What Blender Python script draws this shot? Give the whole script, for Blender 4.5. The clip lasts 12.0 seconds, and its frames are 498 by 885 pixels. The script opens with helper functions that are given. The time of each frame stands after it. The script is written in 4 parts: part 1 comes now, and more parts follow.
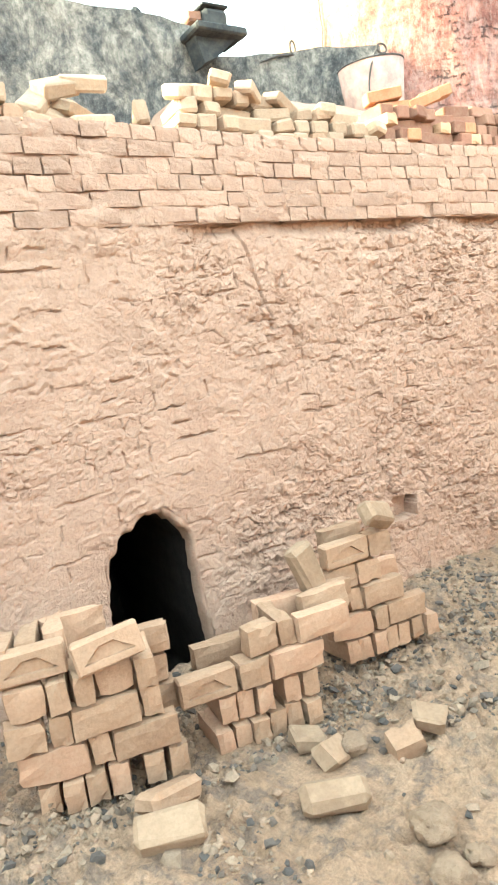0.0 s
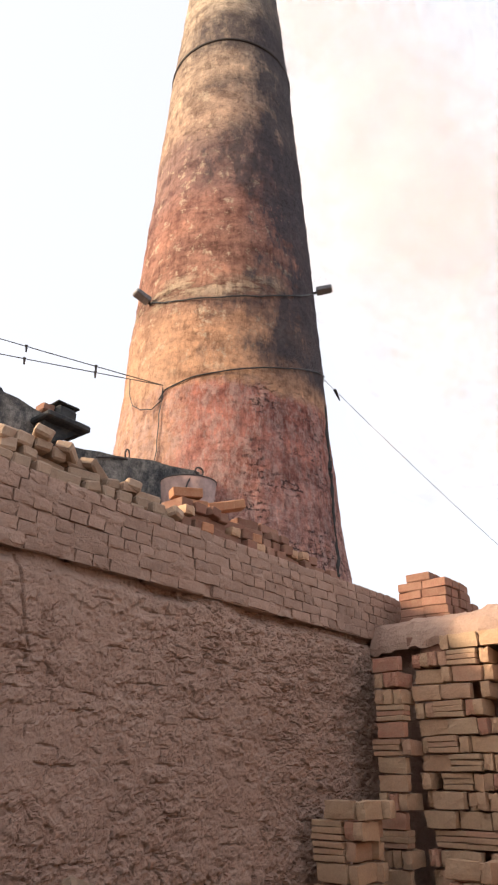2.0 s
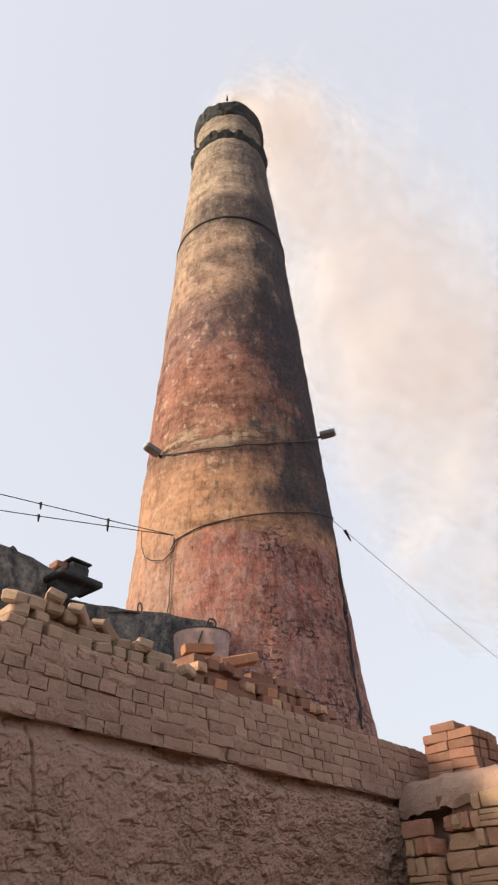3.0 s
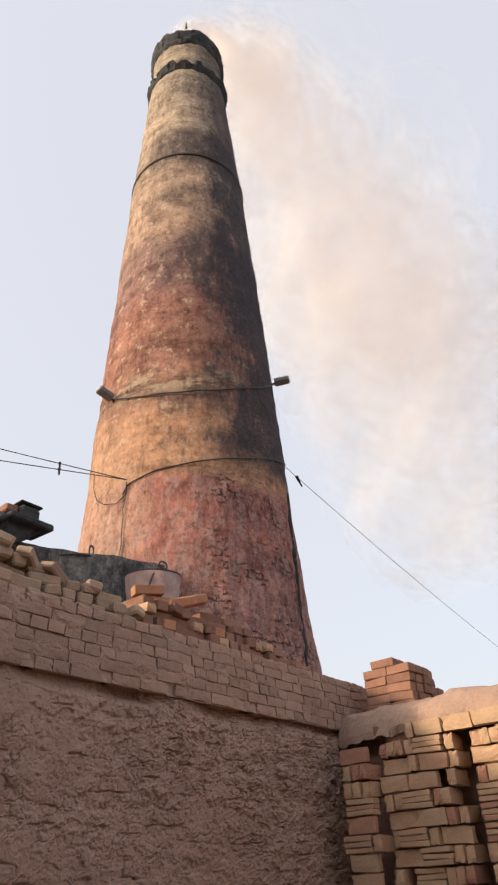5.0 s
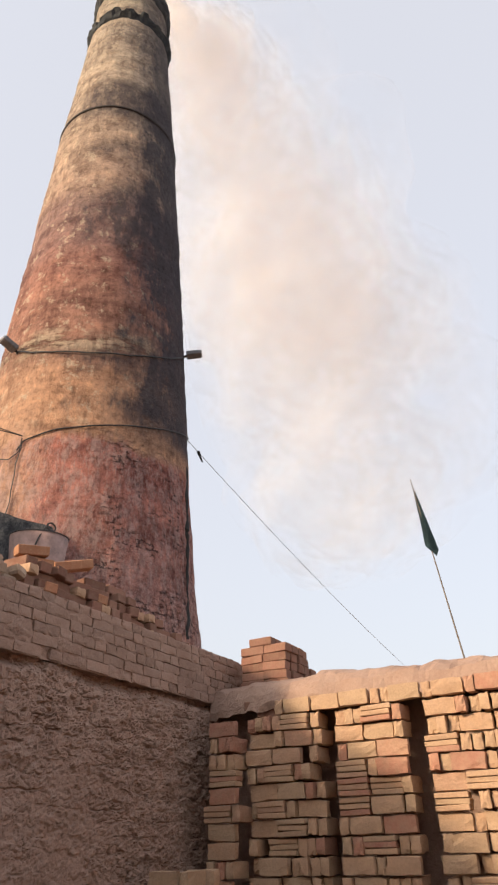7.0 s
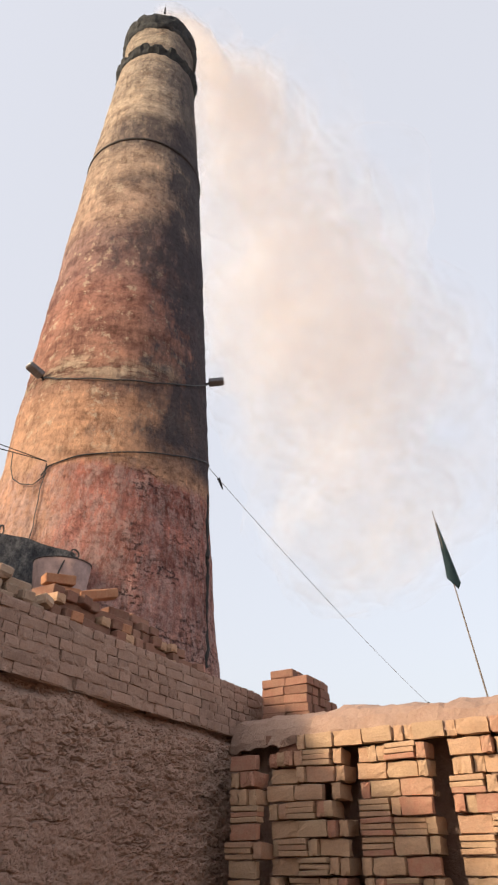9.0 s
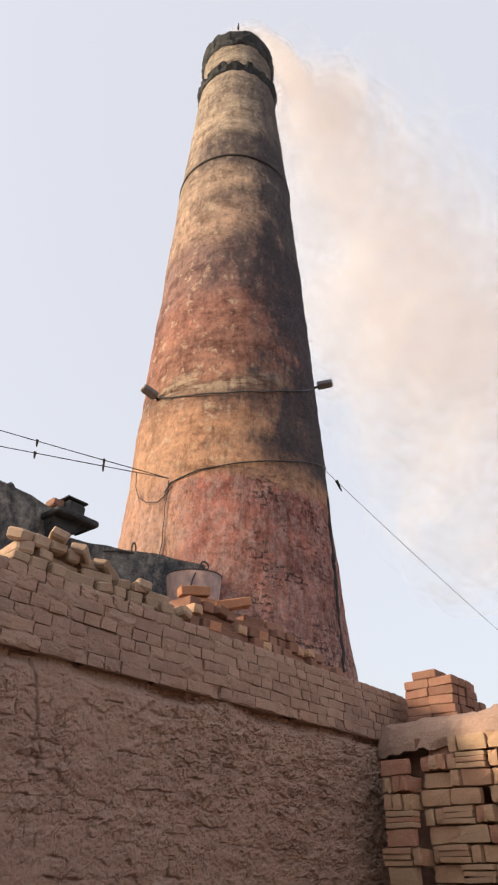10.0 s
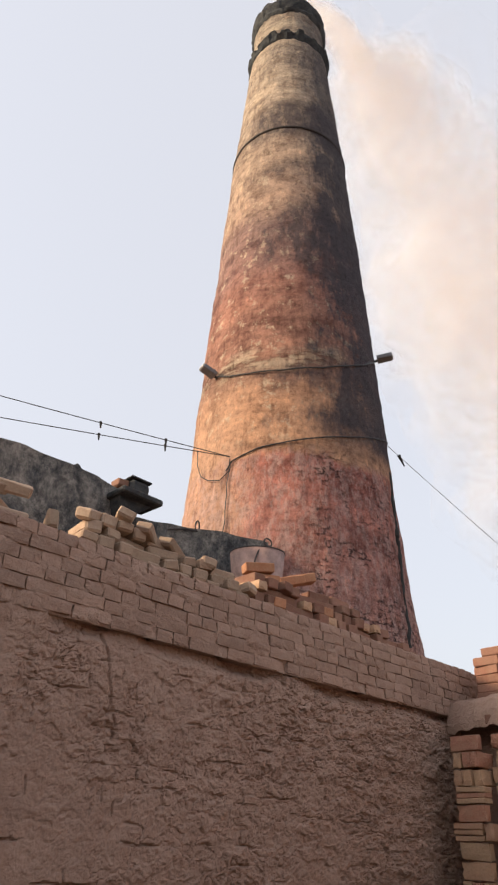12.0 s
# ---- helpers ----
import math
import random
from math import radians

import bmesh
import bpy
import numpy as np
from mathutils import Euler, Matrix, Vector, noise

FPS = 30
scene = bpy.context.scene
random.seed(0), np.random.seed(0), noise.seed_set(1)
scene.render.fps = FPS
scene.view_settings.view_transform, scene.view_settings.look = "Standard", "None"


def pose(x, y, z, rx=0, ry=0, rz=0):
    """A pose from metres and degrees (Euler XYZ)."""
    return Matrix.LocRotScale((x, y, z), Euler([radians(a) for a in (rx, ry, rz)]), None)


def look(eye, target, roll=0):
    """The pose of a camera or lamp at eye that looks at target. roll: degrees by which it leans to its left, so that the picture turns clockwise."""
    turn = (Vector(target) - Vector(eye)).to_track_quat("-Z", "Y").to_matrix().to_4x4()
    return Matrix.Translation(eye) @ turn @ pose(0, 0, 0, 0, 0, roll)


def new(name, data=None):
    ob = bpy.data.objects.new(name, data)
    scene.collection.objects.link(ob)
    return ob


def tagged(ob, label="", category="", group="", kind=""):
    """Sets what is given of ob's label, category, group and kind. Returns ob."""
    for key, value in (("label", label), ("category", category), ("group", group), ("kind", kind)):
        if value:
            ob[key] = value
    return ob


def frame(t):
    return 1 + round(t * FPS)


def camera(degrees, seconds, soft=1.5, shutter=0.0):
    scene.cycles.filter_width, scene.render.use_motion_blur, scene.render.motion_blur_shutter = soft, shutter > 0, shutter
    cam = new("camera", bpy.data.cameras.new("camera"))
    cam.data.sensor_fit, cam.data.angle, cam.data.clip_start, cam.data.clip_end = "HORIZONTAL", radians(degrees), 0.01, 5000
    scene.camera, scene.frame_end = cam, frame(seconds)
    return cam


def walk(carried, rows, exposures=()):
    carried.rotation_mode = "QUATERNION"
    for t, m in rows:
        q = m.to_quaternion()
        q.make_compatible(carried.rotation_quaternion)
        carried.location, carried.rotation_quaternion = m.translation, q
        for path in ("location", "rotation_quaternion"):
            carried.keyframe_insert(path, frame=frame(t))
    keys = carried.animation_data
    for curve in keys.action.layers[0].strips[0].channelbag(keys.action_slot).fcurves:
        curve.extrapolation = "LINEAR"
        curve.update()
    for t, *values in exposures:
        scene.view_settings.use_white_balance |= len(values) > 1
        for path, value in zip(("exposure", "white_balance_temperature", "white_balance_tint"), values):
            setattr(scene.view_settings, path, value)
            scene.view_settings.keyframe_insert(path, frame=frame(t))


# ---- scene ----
cam = camera(39.8, 12.0, 2.2)
PATH = [
    (0, (-1.08, -2.937, 1.3), (0.002, -1.276, 1.039), -8.8),
    (0.5, (-1.107, -2.968, 1.32), (-0.225, -1.175, 1.229), -5.0),
    (0.8, (-1.067, -3.035, 1.361), (0.075, -1.393, 1.389), 0.7),
    (1, (-0.989, -3.006, 1.259), (0.352, -1.528, 1.393), 2.3),
    (1.2, (-0.944, -2.998, 1.166), (0.503, -1.66, 1.504), 3.3),
    (1.5, (-0.896, -3.013, 1.049), (0.633, -1.864, 1.634), 0.4),
    (2, (-0.93, -3.098, 0.911), (0.46, -1.946, 1.771), 0.2),
    (2.5, (-0.969, -3.206, 0.913), (0.323, -2.108, 1.973), -2.1),
    (3, (-1.033, -3.258, 0.918), (0.177, -2.216, 2.121), -2.0),
    (3.2, (-1.07, -3.255, 0.911), (0.137, -2.212, 2.117), -1.8),
    (4.8, (-1.047, -3.298, 0.905), (0.313, -2.286, 1.967), -3.8),
    (5, (-1.035, -3.311, 0.903), (0.323, -2.303, 1.971), -3.4),
    (5.5, (-1.021, -3.297, 0.901), (0.37, -2.322, 1.957), -2.7),
    (6, (-0.992, -3.311, 0.9), (0.471, -2.383, 1.9), -1.4),
    (6.5, (-1.034, -3.333, 0.898), (0.379, -2.466, 2.018), -1.7),
    (7, (-1.009, -3.306, 0.903), (0.529, -2.507, 1.901), -1.7),
    (7.2, (-1.02, -3.308, 0.901), (0.541, -2.521, 1.872), -1.8),
    (8.8, (-1.095, -3.272, 0.941), (0.428, -2.514, 1.993), -1.0),
    (9, (-1.117, -3.268, 0.944), (0.37, -2.447, 2.0), -0.1),
    (9.5, (-1.129, -3.231, 0.936), (0.224, -2.213, 2.001), -1.3),
    (10, (-1.139, -3.209, 0.935), (0.161, -2.129, 2.005), 0.2),
    (10.5, (-1.142, -3.202, 0.946), (0.154, -2.095, 1.993), 0.6),
    (11, (-1.129, -3.196, 0.939), (0.155, -2.066, 1.975), 0.8),
    (11.5, (-1.13, -3.187, 0.937), (0.13, -2.007, 1.948), 1.6),
    (12, (-1.14, -3.194, 0.94), (0.071, -1.964, 1.951), 1.8),
]
walk(cam, [(t, look(eye, target, roll)) for t, eye, target, roll in PATH],
     exposures=[(0.0, 3.06, 6020, -15), (0.5, 2.68, 6300, -7), (0.8, 2.55, 6400, -2), (1.0, 2.42, 6480, 4), (1.2, 2.1, 6500, 8), (1.5, 1.35, 6400, 11),
                (1.8, 0.88, 6320, 10), (2.2, 0.47, 6300, 9), (2.6, 0.27, 6300, 9), (12.0, 0.27, 6300, 9)])

# ---- world and sun ----
SUN_AZ, SUN_EL = 148.0, 22.0
world = bpy.data.worlds.new("world")
scene.world = world
world.use_nodes = True
wn = world.node_tree.nodes
sky = wn.new("ShaderNodeTexSky")
sky.sky_type = "NISHITA"
sky.sun_disc = False
sky.sun_elevation = radians(SUN_EL)
sky.sun_rotation = radians(90.0 - SUN_AZ)
sky.dust_density = 6.0
sky.air_density = 1.2
sky.ozone_density = 1.5
haze = wn.new("ShaderNodeMix")
haze.data_type = "RGBA"
haze.inputs[0].default_value = 0.57
haze.inputs[7].default_value = (6.65, 6.4, 6.5, 1)
world.node_tree.links.new(sky.outputs["Color"], haze.inputs[6])
world.node_tree.links.new(haze.outputs[2], wn["Background"].inputs["Color"])
wn["Background"].inputs["Strength"].default_value = 0.15

sun = new("sun", bpy.data.lights.new("sun", "SUN"))
sun.data.energy = 4.8
sun.data.angle = radians(4.0)
sun.data.color = (1.0, 0.77, 0.53)
sd = Vector((math.cos(radians(SUN_AZ)) * math.cos(radians(SUN_EL)), math.sin(radians(SUN_AZ)) * math.cos(radians(SUN_EL)), math.sin(radians(SUN_EL))))
sun.matrix_world = look(sd * 60, (0, 0, 0))
scene.cycles.transparent_max_bounces = 256

# ---- materials ----


def material(name):
    m = bpy.data.materials.new(name)
    m.use_nodes = True
    return m, m.node_tree.nodes, m.node_tree.links, m.node_tree.nodes["Principled BSDF"]


def noise_node(n, l, vec, scale, detail=6.0, rough=0.6, distort=0.0):
    t = n.new("ShaderNodeTexNoise")
    t.inputs["Scale"].default_value = scale
    t.inputs["Detail"].default_value = detail
    t.inputs["Roughness"].default_value = rough
    t.inputs["Distortion"].default_value = distort
    l.new(vec, t.inputs["Vector"])
    return t.outputs["Fac"]


def ramp(n, l, fac, stops):
    r = n.new("ShaderNodeValToRGB")
    while len(r.color_ramp.elements) < len(stops):
        r.color_ramp.elements.new(0.5)
    for e, (p, c) in zip(r.color_ramp.elements, stops):
        e.position = p
        e.color = (*c, 1) if len(c) == 3 else c
    l.new(fac, r.inputs["Fac"])
    return r.outputs["Color"]


def mix(n, l, fac, a, b, kind="MIX"):
    x = n.new("ShaderNodeMix")
    x.data_type = "RGBA"
    x.blend_type = kind
    for v, s in ((fac, x.inputs[0]), (a, x.inputs[6]), (b, x.inputs[7])):
        if isinstance(v, bpy.types.NodeSocket):
            l.new(v, s)
        else:
            s.default_value = v if isinstance(v, float) else (*v, 1)
    return x.outputs[2]


def maths(n, l, op, a, b=0.5, clamp=False):
    x = n.new("ShaderNodeMath")
    x.operation = op
    x.use_clamp = clamp
    for v, s in ((a, x.inputs[0]), (b, x.inputs[1])):
        if isinstance(v, bpy.types.NodeSocket):
            l.new(v, s)
        else:
            s.default_value = v
    return x.outputs[0]


def span(n, l, value, lo, hi, a=0.0, b=1.0):
    x = n.new("ShaderNodeMapRange")
    l.new(value, x.inputs[0])
    for i, v in enumerate((lo, hi, a, b)):
        x.inputs[i + 1].default_value = v
    return x.outputs[0]


def bump(n, l, bsdf, height, strength, dist):
    b = n.new("ShaderNodeBump")
    b.inputs["Strength"].default_value = strength
    b.inputs["Distance"].default_value = dist
    l.new(height, b.inputs["Height"])
    l.new(b.outputs["Normal"], bsdf.inputs["Normal"])


def coords(n, world_space=False):
    if world_space:
        return n.new("ShaderNodeNewGeometry").outputs["Position"]
    return n.new("ShaderNodeTexCoord").outputs["Object"]


def clay(name, dark, mid, light, grain=60.0, per_object=True, dust=(0.5, 0.4, 0.29), dust_amount=0.5, bumpy=0.5, dist=0.004, tints=None):
    """A dusty fired or dried clay with stains, grain and pits; tints spread the colour from brick to brick."""
    m, n, l, b = material(name)
    pos = coords(n, True)
    big = noise_node(n, l, pos, 3.1, 5.0)
    fine = noise_node(n, l, pos, grain, 4.0, 0.7)
    col = ramp(n, l, big, [(0.3, dark), (0.52, mid), (0.72, light)])
    if per_object:
        rnd = n.new("ShaderNodeObjectInfo").outputs["Random"]
        if tints:
            col = mix(n, l, 0.72, col, ramp(n, l, rnd, tints))
        col = mix(n, l, 1.0, col, ramp(n, l, rnd, [(0.0, (0.78, 0.78, 0.78)), (1.0, (1.15, 1.15, 1.15))]), "MULTIPLY")
    spots = ramp(n, l, noise_node(n, l, pos, 14.0, 6.0, 0.7), [(0.42, (0, 0, 0)), (0.62, (1, 1, 1))])
    col = mix(n, l, maths(n, l, "MULTIPLY", spots, dust_amount), col, dust)
    col = mix(n, l, 1.0, col, ramp(n, l, fine, [(0.25, (0.84, 0.83, 0.82)), (0.6, (1.03, 1.03, 1.03))]), "MULTIPLY")
    l.new(col, b.inputs["Base Color"])
    b.inputs["Roughness"].default_value = 0.95
    b.inputs["Specular IOR Level"].default_value = 0.15
    h = maths(n, l, "ADD", maths(n, l, "MULTIPLY", noise_node(n, l, pos, 26.0, 6.0, 0.7), 1.0), maths(n, l, "MULTIPLY", fine, 0.5))
    bump(n, l, b, h, bumpy, dist)
    return m


M_WALL_BRICK = clay("dusty wall brick", (0.3, 0.197, 0.152), (0.355, 0.24, 0.187), (0.395, 0.277, 0.22), dust=(0.39, 0.274, 0.217), dust_amount=0.5, bumpy=1.0, dist=0.011)
M_MUD = clay("mud daub", (0.325, 0.222, 0.174), (0.368, 0.255, 0.2), (0.405, 0.287, 0.228), 45.0, False, dust=(0.325, 0.206, 0.156), dust_amount=0.35, bumpy=1.0, dist=0.014)
M_RAW = clay("tan stacked brick", (0.252, 0.165, 0.117), (0.322, 0.217, 0.152), (0.374, 0.261, 0.187), tints=[(0.0, (0.313, 0.204, 0.139)), (0.55, (0.335, 0.226, 0.157)), (0.8, (0.31, 0.2, 0.141)), (1.0, (0.3, 0.184, 0.13))], dust=(0.348, 0.252, 0.183), dust_amount=0.35, bumpy=0.8, dist=0.005)
M_FIRED = clay("fired stacked brick", (0.286, 0.193, 0.132), (0.462, 0.319, 0.209), (0.572, 0.418, 0.281), tints=[(0.0, (0.583, 0.407, 0.259)), (0.4, (0.528, 0.347, 0.220)), (0.68, (0.451, 0.281, 0.176)), (0.82, (0.374, 0.220, 0.149)), (0.88, (0.341, 0.138, 0.094)), (1.0, (0.284, 0.12, 0.09))], dust=(0.4, 0.275, 0.19), dust_amount=0.4, bumpy=1.0, dist=0.008)
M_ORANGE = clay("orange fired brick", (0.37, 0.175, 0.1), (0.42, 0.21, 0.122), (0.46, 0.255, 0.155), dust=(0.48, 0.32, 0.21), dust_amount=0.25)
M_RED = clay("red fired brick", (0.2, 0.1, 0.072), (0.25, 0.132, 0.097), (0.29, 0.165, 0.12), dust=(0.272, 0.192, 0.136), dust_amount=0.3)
M_PALE = clay("pale dusty brick", (0.212, 0.147, 0.103), (0.262, 0.187, 0.132), (0.308, 0.226, 0.161), dust=(0.331, 0.250, 0.182), dust_amount=0.3, bumpy=0.8)


def ground_material():
    m, n, l, b = material("ashy clay ground")
    pos = coords(n, True)
    base = ramp(n, l, noise_node(n, l, pos, 1.7, 8.0, 0.65), [(0.35, (0.235, 0.162, 0.115)), (0.5, (0.305, 0.215, 0.155)), (0.65, (0.345, 0.25, 0.183))])
    ash = ramp(n, l, noise_node(n, l, pos, 7.5, 9.0, 0.75), [(0.49, (0, 0, 0)), (0.58, (1, 1, 1))])
    col = mix(n, l, maths(n, l, "MULTIPLY", ash, 0.6), base, (0.105, 0.09, 0.085))
    col = mix(n, l, 1.0, col, ramp(n, l, noise_node(n, l, pos, 55.0, 5.0, 0.8), [(0.3, (0.6, 0.6, 0.62)), (0.6, (1.1, 1.08, 1.05))]), "MULTIPLY")
    l.new(col, b.inputs["Base Color"])
    b.inputs["Roughness"].default_value = 0.97
    b.inputs["Specular IOR Level"].default_value = 0.1
    bump(n, l, b, maths(n, l, "ADD", noise_node(n, l, pos, 30.0, 8.0, 0.75), noise_node(n, l, pos, 90.0, 3.0, 0.6)), 0.9, 0.015)
    return m


def rubble_material():
    m, n, l, b = material("ash and clinker")
    pos = coords(n, True)
    rnd = n.new("ShaderNodeNewGeometry").outputs["Random Per Island"]
    col = ramp(n, l, rnd, [(0.0, (0.060, 0.054, 0.053)), (0.2, (0.095, 0.079, 0.07)), (0.45, (0.18, 0.135, 0.1)), (0.85, (0.265, 0.195, 0.142)), (1.0, (0.23, 0.15, 0.107))])
    col = mix(n, l, 1.0, col, ramp(n, l, noise_node(n, l, pos, 70.0, 5.0, 0.8), [(0.3, (0.65, 0.65, 0.65)), (0.65, (1.1, 1.1, 1.1))]), "MULTIPLY")
    l.new(col, b.inputs["Base Color"])
    b.inputs["Roughness"].default_value = 0.95
    bump(n, l, b, noise_node(n, l, pos, 60.0, 6.0, 0.7), 0.6, 0.006)
    return m


def chimney_material():
    m, n, l, b = material("weathered chimney render")
    pos = coords(n, True)
    sep = n.new("ShaderNodeSeparateXYZ")
    l.new(pos, sep.inputs[0])
    height = sep.outputs["Z"]
    mul = lambda a, c: maths(n, l, "MULTIPLY", a, c)
    add = lambda a, c: maths(n, l, "ADD", a, c)
    sub = lambda a, c: maths(n, l, "SUBTRACT", a, c)
    cut = lambda fac, lo, hi: span(n, l, fac, lo, hi)
    gray = lambda lo, hi: [(lo[0], (lo[1],) * 3), (hi[0], (hi[1],) * 3)]

    def squeezed(sx, sz):
        k = n.new("ShaderNodeMapping")
        k.inputs["Scale"].default_value = (sx, sx, sz)
        l.new(pos, k.inputs["Vector"])
        return k.outputs[0]

    drips, rings = squeezed(1.0, 0.4), squeezed(0.4, 1.7)
    blot = noise_node(n, l, pos, 1.1, 8.0, 0.65)
    streak = noise_node(n, l, drips, 3.4, 10.0, 0.74)
    fine = noise_node(n, l, pos, 14.0, 8.0, 0.8)
    layer = noise_node(n, l, rings, 3.0, 8.0, 0.7)
    # -1 to 1 across the yard face, towards the side off the sun
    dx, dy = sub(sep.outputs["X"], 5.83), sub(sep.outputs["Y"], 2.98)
    off_sun = maths(n, l, "DIVIDE", sub(mul(dx, 0.7), mul(dy, 0.714)), sub(1.9, mul(height, 0.065)))
    wob = mul(sub(blot, 0.5), 1.0)
    zz = add(height, wob)
    col = ramp(n, l, cut(zz, 2.0, 18.0), [(0.0, (0.42, 0.265, 0.225)), (0.09, (0.43, 0.225, 0.19)), (0.17, (0.42, 0.185, 0.152)), (0.207, (0.41, 0.172, 0.138)), (0.214, (0.5, 0.3, 0.195)), (0.275, (0.53, 0.315, 0.205)), (0.295, (0.31, 0.18, 0.137)), (0.33, (0.35, 0.195, 0.15)), (0.4, (0.34, 0.18, 0.146)), (0.435, (0.27, 0.16, 0.145)), (0.5, (0.28, 0.19, 0.172)), (0.53, (0.4, 0.285, 0.225)), (0.6, (0.44, 0.33, 0.255)), (0.68, (0.33, 0.265, 0.215)), (0.74, (0.42, 0.345, 0.275)), (1.0, (0.35, 0.31, 0.255))])
    # colour patches at two scales
    col = mix(n, l, 1.0, col, ramp(n, l, noise_node(n, l, pos, 2.4, 9.0, 0.72), [(0.38, (0.6, 0.56, 0.56)), (0.5, (1.0, 1.0, 1.0)), (0.62, (1.22, 1.2, 1.16))]), "MULTIPLY")
    col = mix(n, l, 1.0, col, ramp(n, l, layer, [(0.38, (0.72, 0.7, 0.7)), (0.5, (1.0, 1.0, 1.0)), (0.64, (1.2, 1.16, 1.1))]), "MULTIPLY")
    # sunlight put in as pale ochre on the sun side of the foot
    sun_ochre = mul(cut(add(off_sun, mul(sub(blot, 0.5), 1.1)), -0.34, -0.62), cut(height, 7.2, 5.6))
    col = mix(n, l, mul(sun_ochre, 0.8), col, (0.5, 0.32, 0.225))
    # chalky salts on the red foot
    foot = cut(zz, 5.5, 5.3)
    salts = mul(ramp(n, l, noise_node(n, l, drips, 10.0, 10.0, 0.8), gray((0.46, 0.0), (0.56, 1.0))), foot)
    col = mix(n, l, mul(salts, 0.62), col, (0.5, 0.36, 0.325))
    runs = mul(ramp(n, l, noise_node(n, l, drips, 6.5, 9.0, 0.75), gray((0.53, 0.0), (0.6, 1.0))), foot)
    col = mix(n, l, mul(runs, 0.4), col, (0.15, 0.07, 0.066))
    # cream flakes left of an older coat: a broken line and loose flecks
    line = mul(cut(zz, 6.72, 6.9), cut(zz, 7.25, 7.05))
    flaked = mul(mul(line, ramp(n, l, noise_node(n, l, rings, 3.4, 8.0, 0.75), gray((0.46, 0.0), (0.52, 1.0)))), cut(off_sun, 0.62, 0.4))
    col = mix(n, l, mul(flaked, 0.65), col, (0.6, 0.49, 0.36))
    flecks = mul(ramp(n, l, noise_node(n, l, pos, 4.2, 10.0, 0.78), gray((0.56, 0.0), (0.6, 1.0))), cut(height, 5.4, 5.8))
    col = mix(n, l, mul(flecks, 0.75), col, (0.57, 0.46, 0.34))
    # rain streaks with crisp edges
    rain = ramp(n, l, noise_node(n, l, squeezed(1.0, 0.22), 7.0, 9.0, 0.72), [(0.4, (0.66, 0.63, 0.63)), (0.47, (1.0, 1.0, 1.0)), (0.58, (1.0, 1.0, 1.0)), (0.62, (1.3, 1.26, 1.2))])
    col = mix(n, l, 0.8, col, rain, "MULTIPLY")
    # soot streaks plus painted shade on the sunless side; soot bands at old collars
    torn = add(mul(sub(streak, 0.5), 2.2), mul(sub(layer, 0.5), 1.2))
    soot = mul(cut(add(off_sun, torn), 0.2, 0.6), cut(zz, 5.45, 5.95))
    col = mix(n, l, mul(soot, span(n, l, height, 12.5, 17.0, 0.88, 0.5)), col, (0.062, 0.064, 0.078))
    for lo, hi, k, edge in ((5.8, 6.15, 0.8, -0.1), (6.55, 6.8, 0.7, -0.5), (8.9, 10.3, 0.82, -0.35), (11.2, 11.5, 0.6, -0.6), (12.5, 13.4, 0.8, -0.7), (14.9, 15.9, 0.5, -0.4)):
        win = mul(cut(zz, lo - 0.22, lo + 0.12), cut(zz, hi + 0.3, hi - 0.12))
        stain = mul(mul(win, cut(add(off_sun, torn), edge - 0.15, edge + 0.35)), ramp(n, l, noise_node(n, l, drips, 3.1 + lo * 0.1, 10.0, 0.76), gray((0.36, 0.0), (0.52, 1.0))))
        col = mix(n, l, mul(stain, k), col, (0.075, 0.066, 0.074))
    # eroded courses showing through on the foot
    u = mul(maths(n, l, "ARCTAN2", dy, dx), 1.5)
    uv = n.new("ShaderNodeCombineXYZ")
    jog = mul(noise_node(n, l, pos, 7.0, 8.0, 0.7), 0.34)
    l.new(add(u, jog), uv.inputs[0])
    l.new(add(height, mul(jog, 0.7)), uv.inputs[1])
    bk = n.new("ShaderNodeTexBrick")
    bk.inputs["Scale"].default_value = 1.0
    bk.inputs["Brick Width"].default_value = 0.19
    bk.inputs["Row Height"].default_value = 0.085
    bk.inputs["Mortar Size"].default_value = 0.016
    bk.inputs["Mortar Smooth"].default_value = 0.6
    l.new(uv.outputs[0], bk.inputs["Vector"])
    bare = mul(ramp(n, l, noise_node(n, l, pos, 1.9, 6.0, 0.7), gray((0.45, 0.0), (0.55, 1.0))), mul(cut(height, 5.6, 5.2), cut(off_sun, -0.15, 0.1)))
    pit = mul(mul(bk.outputs["Fac"], bare), ramp(n, l, noise_node(n, l, pos, 11.0, 5.0, 0.7), gray((0.47, 0.0), (0.54, 1.0))))
    col = mix(n, l, mul(pit, 0.8), col, (0.055, 0.042, 0.045))
    col = mix(n, l, 1.0, col, ramp(n, l, fine, [(0.36, (0.62, 0.6, 0.6)), (0.5, (1.0, 1.0, 1.0)), (0.66, (1.18, 1.16, 1.14))]), "MULTIPLY")
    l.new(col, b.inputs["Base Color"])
    b.inputs["Roughness"].default_value = 0.95
    b.inputs["Specular IOR Level"].default_value = 0.12
    relief = sub(add(add(fine, mul(streak, 0.6)), mul(flaked, 0.5)), mul(pit, 0.9))
    bump(n, l, b, relief, 1.0, 0.06)
    return m


